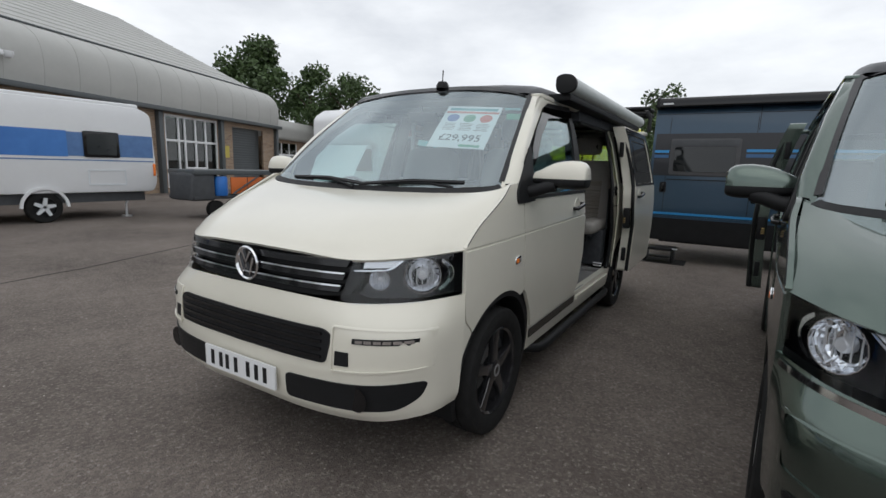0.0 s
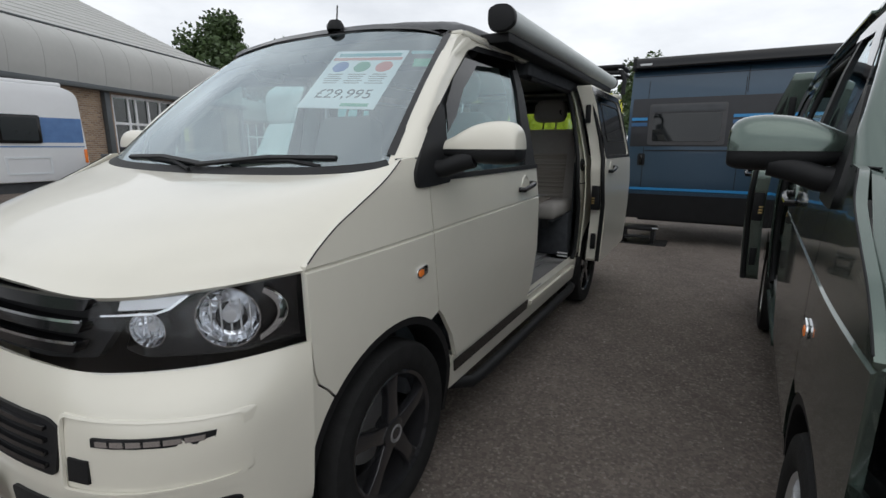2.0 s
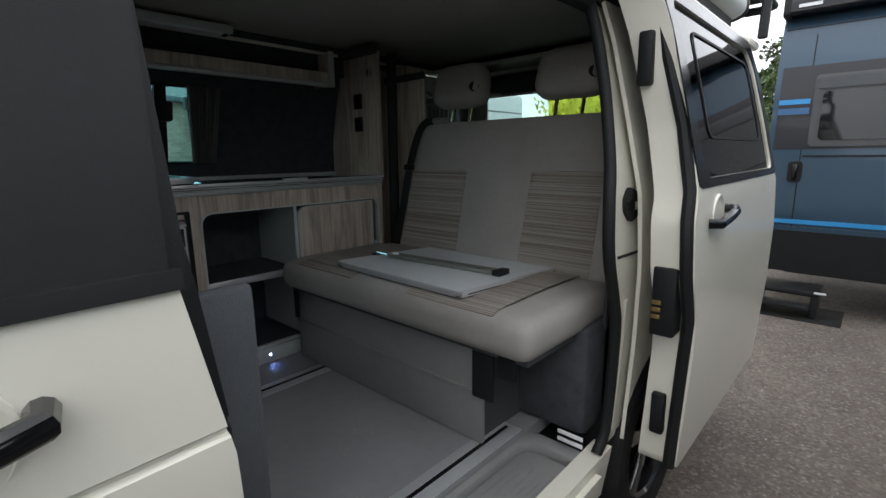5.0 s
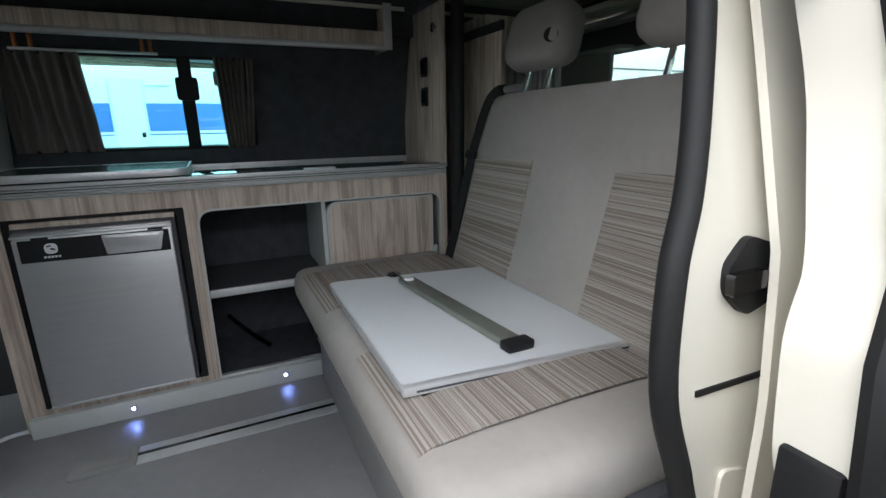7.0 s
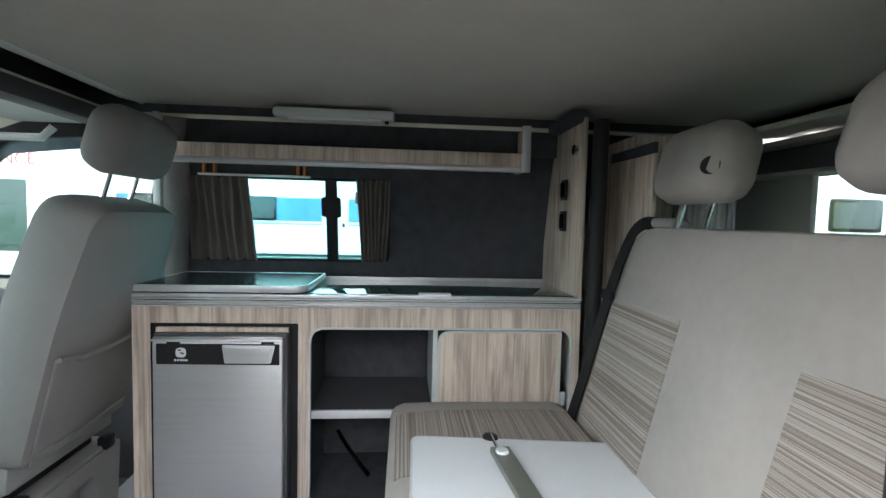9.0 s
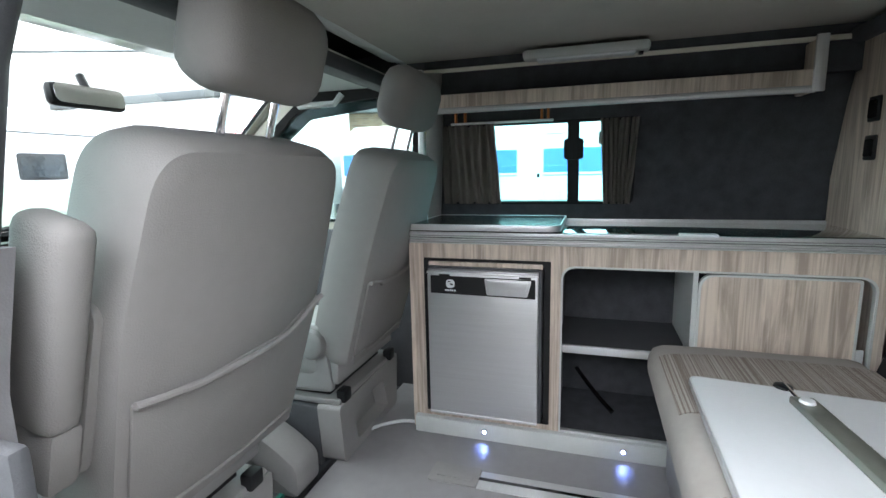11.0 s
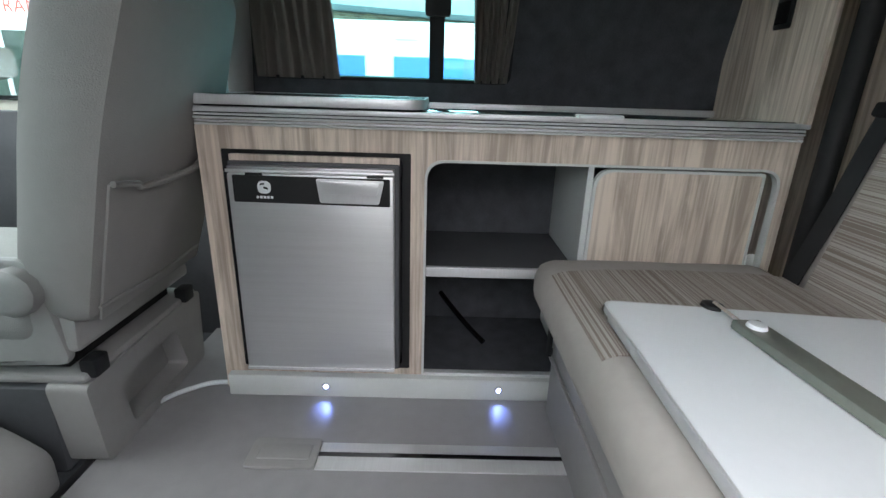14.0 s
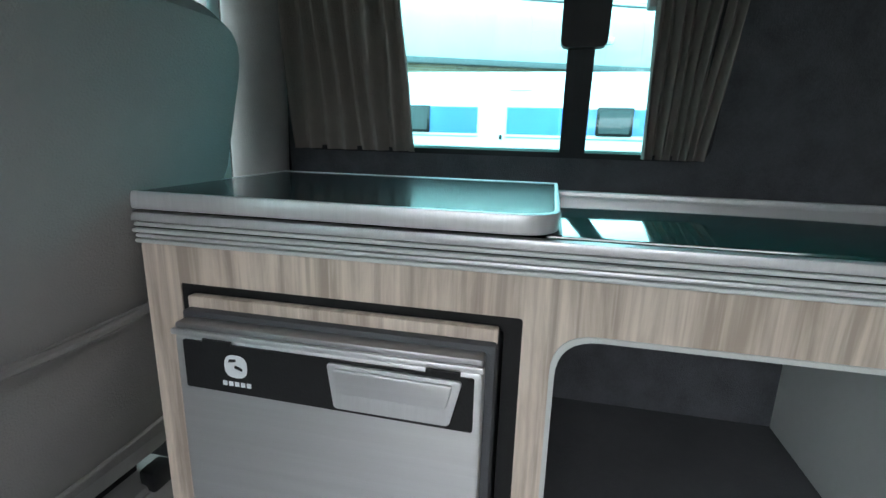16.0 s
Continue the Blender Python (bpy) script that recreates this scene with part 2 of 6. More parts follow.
def asphalt():
    m = material("worn_asphalt", (0.118, 0.098, 0.086), 0.9, spec=0.3, var=0.28, scale=0.5, bump=1.0, bump_scale=110, tone=(0.16, 0.137, 0.122))
    n, l = m.node_tree.nodes, m.node_tree.links
    b = n["Principled BSDF"]
    src = b.inputs["Base Color"].links[0].from_socket
    tc, vo, rp, mx = n.new("ShaderNodeTexCoord"), n.new("ShaderNodeTexVoronoi"), n.new("ShaderNodeValToRGB"), n.new("ShaderNodeMix")
    vo.inputs["Scale"].default_value = 85
    l.new(tc.outputs["Object"], vo.inputs["Vector"])
    sep = n.new("ShaderNodeSeparateColor")
    l.new(vo.outputs["Color"], sep.inputs[0])
    rp.color_ramp.elements[0].position, rp.color_ramp.elements[0].color = 0.80, (0, 0, 0, 1)
    rp.color_ramp.elements[1].position, rp.color_ramp.elements[1].color = 1.0, (0.75, 0.75, 0.75, 1)
    l.new(sep.outputs[0], rp.inputs["Fac"])
    mx.data_type = "RGBA"
    l.new(rp.outputs["Color"], mx.inputs[0])
    l.new(src, mx.inputs[6])
    mx.inputs[7].default_value = (0.25, 0.228, 0.208, 1)
    # dark gaps between the stones, and a few pale chips
    v2, r2, m2 = n.new("ShaderNodeTexVoronoi"), n.new("ShaderNodeValToRGB"), n.new("ShaderNodeMix")
    v2.inputs["Scale"].default_value = 62
    l.new(tc.outputs["Object"], v2.inputs["Vector"])
    s2 = n.new("ShaderNodeSeparateColor")
    l.new(v2.outputs["Color"], s2.inputs[0])
    r2.color_ramp.elements[0].position, r2.color_ramp.elements[0].color = 0.0, (0.55, 0.53, 0.50, 1)
    r2.color_ramp.elements[1].position, r2.color_ramp.elements[1].color = 1.0, (1.4, 1.38, 1.35, 1)
    l.new(s2.outputs[1], r2.inputs["Fac"])
    m2.data_type, m2.blend_type, m2.inputs[0].default_value = "RGBA", "MULTIPLY", 0.5
    l.new(mx.outputs[2], m2.inputs[6])
    l.new(r2.outputs["Color"], m2.inputs[7])
    l.new(m2.outputs[2], b.inputs["Base Color"])
    return m


ASPHALT = asphalt()


def brickwork():
    m = material("brown_brickwork", (0.3, 0.22, 0.16), 0.9)
    n, l = m.node_tree.nodes, m.node_tree.links
    tc, mp, bt = n.new("ShaderNodeTexCoord"), n.new("ShaderNodeMapping"), n.new("ShaderNodeTexBrick")
    mp.inputs["Rotation"].default_value = (0, radians(90), radians(90))
    bt.inputs["Scale"].default_value = 1.0
    bt.inputs["Brick Width"].default_value, bt.inputs["Row Height"].default_value, bt.inputs["Mortar Size"].default_value = 0.225, 0.075, 0.008
    bt.inputs["Color1"].default_value, bt.inputs["Color2"].default_value = (0.36, 0.25, 0.16, 1), (0.22, 0.14, 0.09, 1)
    bt.inputs["Mortar"].default_value = (0.36, 0.33, 0.29, 1)
    l.new(tc.outputs["Object"], mp.inputs["Vector"])
    l.new(mp.outputs["Vector"], bt.inputs["Vector"])
    l.new(bt.outputs["Color"], n["Principled BSDF"].inputs["Base Color"])
    return m


BRICKWORK = brickwork()


# ---- mesh helpers ----
def mesh_of(name, bm, mat, smooth=True, angle=35):
    bmesh.ops.recalc_face_normals(bm, faces=bm.faces[:])
    me = bpy.data.meshes.new(name)
    bm.to_mesh(me)
    bm.free()
    me.materials.append(mat)
    if smooth:
        me.shade_smooth()
        me.set_sharp_from_angle(angle=radians(angle))
    return me


def part(name, bm, mat, parent, label="", smooth=True, angle=35):
    ob = new(name, mesh_of(name, bm, mat, smooth, angle))
    ob.parent = parent
    if label:
        tagged(ob, label)
    return ob


def thing(name, label, category, group="", kind="", at=None):
    ob = new(name)
    ob.empty_display_size = 0.1
    if at is not None:
        ob.matrix_world = at
    return tagged(ob, label, category, group, kind)


def box(x0, x1, y0, y1, z0, z1, bevel=0.0, seg=2, bm=None):
    bm = bm or bmesh.new()
    vs = [bm.verts.new((x, y, z)) for x in (x0, x1) for y in (y0, y1) for z in (z0, z1)]
    fs = [bm.faces.new([vs[i] for i in q]) for q in ((0, 1, 3, 2), (4, 6, 7, 5), (0, 4, 5, 1), (2, 3, 7, 6), (0, 2, 6, 4), (1, 5, 7, 3))]
    if bevel:
        es = list({e for f in fs for e in f.edges})
        bmesh.ops.bevel(bm, geom=es, offset=bevel, segments=seg, profile=0.5, affect="EDGES")
    return bm


def move(bm, m, verts=None):
    bmesh.ops.transform(bm, matrix=m, verts=verts or bm.verts[:])
    return bm


def rounded(points, r, n=5):
    """A closed outline with its corners rounded by r (one radius or one per corner)."""
    out, k = [], len(points)
    for i, p in enumerate(points):
        a, b, c = Vector(points[i - 1]), Vector(p), Vector(points[(i + 1) % k])
        q = r[i] if isinstance(r, (list, tuple)) else r
        if q <= 0:
            out.append(tuple(b))
            continue
        q = min(q, (a - b).length * 0.48, (c - b).length * 0.48)
        s, e = b + (a - b).normalized() * q, b + (c - b).normalized() * q
        for j in range(n + 1):
            t = j / n
            out.append(tuple((1 - t) ** 2 * s + 2 * t * (1 - t) * b + t * t * e))
    return out


AX = {"x": lambda u, v, w: (w, u, v), "y": lambda u, v, w: (u, w, v), "z": lambda u, v, w: (u, v, w)}


def plate(outline, axis, a, b, holes=(), bm=None, bevel=0.0):
    """An outline, with holes, given thickness from a to b along an axis: (y, z) for x, (x, z) for y, (x, y) for z."""
    bm = bm or bmesh.new()
    put = AX[axis]
    edges, first = [], set(bm.faces)
    for loop in (outline, *holes):
        vs = [bm.verts.new(put(u, v, a)) for u, v in loop]
        edges += [bm.edges.new((vs[i - 1], vs[i])) for i in range(len(vs))]
    if holes:
        bmesh.ops.triangle_fill(bm, use_beauty=True, use_dissolve=False, edges=edges)
        fs = [f for f in bm.faces if f not in first]
    else:
        fs = [bm.faces.new([e.verts[1] for e in edges])]
    ex = bmesh.ops.extrude_face_region(bm, geom=fs)
    vs = [g for g in ex["geom"] if isinstance(g, bmesh.types.BMVert)]
    d = Vector(put(0, 0, b - a))
    for v in vs:
        v.co += d
    if bevel:
        bmesh.ops.recalc_face_normals(bm, faces=bm.faces[:])
        es = [e for e in bm.edges if len(e.link_faces) == 2 and e.calc_face_angle(0) > 0.7]
        bmesh.ops.bevel(bm, geom=es, offset=bevel, segments=2, profile=0.5, affect="EDGES")
    return bm


def cut(bm, ys=(), zs=(), xs=()):
    for axis, vals in ((0, xs), (1, ys), (2, zs)):
        no = [0, 0, 0]
        no[axis] = 1
        for v in vals:
            co = [0, 0, 0]
            co[axis] = v
            bmesh.ops.bisect_plane(bm, geom=bm.verts[:] + bm.edges[:] + bm.faces[:], plane_co=co, plane_no=no, dist=1e-5)


def panel(outline, holes=(), thick=0.03, fx=None, step=0.07, off=0.0):
    """A sheet of bodywork: an outline in (y, z) laid on the curved flank and given thickness."""
    fx = fx or flank
    bm = bmesh.new()
    edges = []
    for loop in (outline, *holes):
        vs = [bm.verts.new((0, u, v)) for u, v in loop]
        edges += [bm.edges.new((vs[i - 1], vs[i])) for i in range(len(vs))]
    bmesh.ops.triangle_fill(bm, use_beauty=True, use_dissolve=False, edges=edges)
    ys, zs = [v.co.y for v in bm.verts], [v.co.z for v in bm.verts]
    cut(bm, np.arange(min(ys) + step, max(ys), step * 1.6), np.arange(min(zs) + step * 0.5, max(zs), step * 0.7))
    crease = fx is flank and thick >= .02 and step == 0.07
    if crease:
        for d in (-.007, -.0025, .0025, .007):
            bmesh.ops.bisect_plane(bm, geom=bm.verts[:] + bm.edges[:] + bm.faces[:], plane_co=(0, 1.14, 1.06 + d), plane_no=(0, -.022, 1), dist=1e-5)
    for v in bm.verts:
        v.co.x = fx(v.co.y, v.co.z) + off
        if crease and abs(v.co.z - 1.06 - .022 * (v.co.y - 1.14)) < .003:
            v.co.x -= .007
    ex = bmesh.ops.extrude_face_region(bm, geom=bm.faces[:])
    for g in ex["geom"]:
        if isinstance(g, bmesh.types.BMVert):
            g.co.x -= thick
    return bm


def spline(pts, n):
    """n + 1 points of a smooth curve through pts."""
    p = [np.array(q, float) for q in pts]
    p = [2 * p[0] - p[1], *p, 2 * p[-1] - p[-2]]
    k, out = len(p) - 3, []
    for i in range(n + 1):
        s = min(i / n * k, k - 1e-6)
        j, t = int(s), s - int(s)
        a, b, c, d = p[j:j + 4]
        out.append(0.5 * (2 * b + (c - a) * t + (2 * a - 5 * b + 4 * c - d) * t * t + (3 * b - a - 3 * c + d) * t ** 3))
    return out


def sheet(rows, thick=0.0, both=False):
    """A smooth sheet through rows of points; both: joined with its mirror image across x = 0."""
    bm = bmesh.new()
    if both:
        rows = [[(-p[0], p[1], p[2]) for p in r[:0:-1]] + [tuple(p) for p in r] for r in rows]
    g = [[bm.verts.new(tuple(p)) for p in r] for r in rows]
    for i in range(len(g) - 1):
        for j in range(len(g[0]) - 1):
            bm.faces.new((g[i][j], g[i][j + 1], g[i + 1][j + 1], g[i + 1][j]))
    if thick:
        bmesh.ops.recalc_face_normals(bm, faces=bm.faces[:])
        bmesh.ops.solidify(bm, geom=bm.faces[:], thickness=thick)
    return bm


def tube(points, r, seg=10, closed=False, bm=None):
    bm = bm or bmesh.new()
    p = [Vector(q) for q in points]
    rings, up = [], None
    for i, q in enumerate(p):
        d = (p[(i + 1) % len(p)] - p[i - 1]) if closed else (p[min(i + 1, len(p) - 1)] - p[max(i - 1, 0)])
        d.normalize()
        if up is None:
            up = Vector((0, 0, 1)) if abs(d.z) < 0.9 else Vector((1, 0, 0))
        side = d.cross(up).normalized()
        up = side.cross(d).normalized()
        rings.append([bm.verts.new(q + (side * math.cos(a) + up * math.sin(a)) * r) for a in np.linspace(0, 2 * math.pi, seg, endpoint=False)])
    for i in range(len(rings) if closed else len(rings) - 1):
        a, b = rings[i], rings[(i + 1) % len(rings)]
        for j in range(seg):
            bm.faces.new((a[j], a[(j + 1) % seg], b[(j + 1) % seg], b[j]))
    if not closed:
        bm.faces.new(rings[0]), bm.faces.new(rings[-1])
    return bm


def strip(points, w, t, normal, bm=None):
    """A flat band of width w and thickness t along points, its face turned to normal."""
    bm = bm or bmesh.new()
    p, nrm, rings = [Vector(q) for q in points], Vector(normal).normalized(), []
    for i, q in enumerate(p):
        d = (p[min(i + 1, len(p) - 1)] - p[max(i - 1, 0)]).normalized()
        s = d.cross(nrm).normalized() * w / 2
        rings.append([bm.verts.new(q + k) for k in (-s, s, s + nrm * t, -s + nrm * t)])
    for a, b in zip(rings, rings[1:]):
        for j in range(4):
            bm.faces.new((a[j], a[(j + 1) % 4], b[(j + 1) % 4], b[j]))
    bm.faces.new(rings[0]), bm.faces.new(rings[-1])
    return bm


def lathe(profile, axis="x", seg=32, at=(0, 0, 0), bm=None, cap=True):
    """A turned body: profile of (along, radius)."""
    bm = bm or bmesh.new()
    rings = []
    for a, r in profile:
        ring = []
        for k in np.linspace(0, 2 * math.pi, seg, endpoint=False):
            c, s = r * math.cos(k), r * math.sin(k)
            ring.append(bm.verts.new(Vector(at) + Vector({"x": (a, c, s), "y": (c, a, s), "z": (c, s, a)}[axis])))
        rings.append(ring)
    for p, q in zip(rings, rings[1:]):
        for j in range(seg):
            bm.faces.new((p[j], p[(j + 1) % seg], q[(j + 1) % seg], q[j]))
    if cap and profile[0][1] > 1e-4:
        bm.faces.new(rings[0])
    if cap and profile[-1][1] > 1e-4:
        bm.faces.new(rings[-1])
    bmesh.ops.remove_doubles(bm, verts=bm.verts[:], dist=1e-5)
    return bm


def words(text, size, m, mat, parent, name="lettering", width=None):
    c = bpy.data.curves.new(name, "FONT")
    c.body, c.size, c.extrude, c.align_x, c.align_y = text, size, 0.0004, "CENTER", "CENTER"
    tmp = new(name, c)
    me = bpy.data.meshes.new_from_object(tmp.evaluated_get(bpy.context.evaluated_depsgraph_get()))
    bpy.data.objects.remove(tmp)
    me.materials.clear()
    me.materials.append(mat)
    ob = new(name, me)
    ob.parent, ob.matrix_local = parent, m
    return ob


# ---- ground ----
bm = bmesh.new()
gx = [-900, -200, -60, -30, -15, -12, -9, -6, -4, -3, -2.2, -1.5, -0.8, 0, 2, 5, 15, 60, 300, 900]
gy = [-900, -200, -60, -20, -8, -4, -2, 0, 2, 4, 6, 9, 14, 25, 60, 250, 900]
grid = [[bm.verts.new((x, y, 0.0)) for y in gy] for x in gx]
for i in range(len(gx) - 1):
    for j in range(len(gy) - 1):
        bm.faces.new((grid[i][j], grid[i + 1][j], grid[i + 1][j + 1], grid[i][j + 1]))
ground = new("ground", mesh_of("ground", bm, ASPHALT))
tagged(ground, "worn brown-grey asphalt forecourt with loose grit", "ground", kind="structure")

seam = thing("tar_seam", "thin dark tar seam across the asphalt", "seam", kind="structure")
part("tar", strip([(-4.80, -.4, .001), (-4.94, .48, .001), (-5.08, 1.0, .001), (-5.14, 1.35, .001), (-5.50, 2.3, .001), (-6.0, 3.6, .001)], .022, .002, (0, 0, 1)), RUBBER, seam)
grit = thing("loose_grit", "pale loose chips and dark crumbs on the asphalt", "grit", kind="stuff")
for nm, mt, n_chips, seed in (("pale_chips", material("pale_chip", (.42, .39, .35), .9), 420, 21), ("dark_crumbs", material("dark_crumb", (.03, .027, .025), .95), 260, 22)):
    rnd = random.Random(seed)
    bm = bmesh.new()
    for _ in range(n_chips):
        q = (rnd.uniform(-3.5, 4.5), rnd.uniform(-2.2, 6.5), .001)
        w = rnd.uniform(.002, .0055)
        bmesh.ops.create_icosphere(bm, subdivisions=1, radius=w, matrix=Matrix.Translation(q) @ Matrix.Rotation(rnd.uniform(0, 6), 4, "Z") @ Matrix.Diagonal((rnd.uniform(.7, 1.6), rnd.uniform(.6, 1.1), .6, 1)))
    part(nm, bm, mt, grit, smooth=False)


# ---- the van's bodywork ----
def flank(y, z):
    """Half width of the van at a length y and a height z."""
    x = float(np.interp(z, (0.25, 0.46, 0.8, 1.05, 1.26, 1.5, 1.7, 1.88), (0.915, 0.938, 0.955, 0.957, 0.943, 0.888, 0.838, 0.775)))
    return x - 0.075 * max(0.0, 1.0 - y) ** 2 - 0.05 * max(0.0, y - 4.3) ** 2


LINES = {
    "lip": [(0, .04, .315), (.4, .055, .31), (.7, .135, .31), (.86, .30, .32), (.905, .47, .33)],
    "b1": [(0, .005, .375), (.4, .02, .37), (.7, .095, .37), (.872, .29, .375), (.922, .475, .38)],
    "b2": [(0, -.005, .50), (.42, .012, .50), (.7, .085, .50), (.878, .27, .50), (.93, .478, .50)],
    "b3": [(0, -.005, .56), (.42, .01, .56), (.7, .08, .56), (.878, .25, .56), (.933, .48, .56)],
    "b4": [(0, .01, .735), (.45, .03, .73), (.7, .09, .715), (.878, .25, .72), (.937, .482, .72)],
    "b5": [(0, .035, .845), (.38, .055, .84), (.6, .115, .83), (.8, .27, .835), (.934, .487, .846)],
    "h1": [(0, .08, 1.03), (.3, .088, 1.025), (.57, .14, 1.01), (.78, .295, 1.025), (.933, .49, 1.05)],
    "n1": [(0, .19, 1.105), (.3, .20, 1.105), (.57, .255, 1.095), (.78, .37, 1.09), (.929, .54, 1.09)],
    "n2": [(0, .44, 1.19), (.3, .445, 1.19), (.57, .47, 1.185), (.78, .55, 1.18), (.92, .70, 1.185)],
    "n3": [(0, .79, 1.265), (.3, .795, 1.268), (.6, .83, 1.275), (.8, .88, 1.29), (.90, .97, 1.32)],
}


def front_rows(names, n=9, m=28, lift=0.0):
    """Rows of a sheet through the named contour lines of the nose."""
    cols = [spline(LINES[k], m) for k in names]
    return [[np.array(p) + (0, -lift, 0) for p in r] for r in zip(*[spline([c[j] for c in cols], n) for j in range(m + 1)])]


NOSE = [np.array(spline(LINES[k], 40)) for k in ("lip", "b1", "b2", "b3", "b4", "b5", "h1")]


def nose_point(x, z):
    """The nose's y at (x, z) between its lip and the lamps' top."""
    pts = [(np.interp(abs(x), c[:, 0], c[:, 2]), np.interp(abs(x), c[:, 0], c[:, 1])) for c in NOSE]
    return float(np.interp(z, [p[0] for p in pts], [p[1] for p in pts]))


def on_nose(outline, thick, off, holes=(), step=0.05):
    """A piece laid on the nose: outline in (x, z), standing off by off."""
    bm = bmesh.new()
    edges = []
    for loop in (outline, *holes):
        vs = [bm.verts.new((u, 0, v)) for u, v in loop]
        edges += [bm.edges.new((vs[i - 1], vs[i])) for i in range(len(vs))]
    bmesh.ops.triangle_fill(bm, use_beauty=True, use_dissolve=False, edges=edges)
    xs, zs = [v.co.x for v in bm.verts], [v.co.z for v in bm.verts]
    cut(bm, xs=np.arange(min(xs) + step, max(xs), step), zs=np.arange(min(zs) + step, max(zs), step))
    for v in bm.verts:
        v.co.y = nose_point(v.co.x, v.co.z) - off - .004
    ex = bmesh.ops.extrude_face_region(bm, geom=bm.faces[:])
    for g in ex["geom"]:
        if isinstance(g, bmesh.types.BMVert):
            g.co.y += thick
    return bm


def mirrored(bm):
    bmesh.ops.transform(bm, matrix=Matrix.Diagonal((-1, 1, 1, 1)), verts=bm.verts[:])
    bmesh.ops.reverse_faces(bm, faces=bm.faces[:])
    return bm


def arch(cy, r, a0, a1, n=14, cz=0.35):
    return [(cy + r * math.cos(radians(a)), cz + r * math.sin(radians(a))) for a in np.linspace(a0, a1, n)]


def wheel(parent, side, y, rim_mat, silver=False):
    s = side
    hub = new("wheel")
    hub.parent = parent
    hub.location = (s * 0.84, y, 0.333)
    if s < 0:
        hub.rotation_euler = (0, 0, math.pi)
    part("tyre", lathe([(-.11, .23), (-.115, .30), (-.105, .33), (-.08, .343), (-.03, .346), (-.028, .338), (-.02, .338), (-.018, .346), (.018, .346), (.02, .338), (.028, .338), (.03, .346), (.08, .343), (.098, .332), (.105, .30), (.10, .255), (.085, .235)], seg=48, cap=False), RUBBER, hub)
    bm = lathe([(-.09, .225), (.07, .225), (.088, .24), (.092, .235), (.082, .222), (-.06, .212), (-.06, .0)], seg=40)
    part("rim", bm, rim_mat, hub)
    for k in range(5):
        a = 2 * math.pi * k / 5
        sp = plate([(-.035, .05), (.035, .05), (.026, .14), (.036, .225), (-.036, .225), (-.026, .14)], "x", .045, .082, bevel=.008)
        move(sp, Matrix.Rotation(a, 4, "X"))
        part("spoke", sp, rim_mat, hub)
    part("hub_cap", lathe([(.03, .062), (.083, .058), (.09, .04), (.091, 0)], seg=24), rim_mat, hub)
    part("hub_ring", lathe([(.0905, .034), (.0935, .033), (.0935, .027), (.0905, .026)], seg=24), CHROME if silver else PLASTIC, hub)
    part("brake_disc", lathe([(-.05, .15), (-.03, .15), (-.03, .0)], seg=24), PLASTIC, hub)
    return hub


DOOR_FRONT = [(1.103, 1.25), (1.113, 1.087), (1.135, .90), (1.165, .73)]


AFT = .18  # how far the cabin and the back of the door opening lie aft of their drawn places


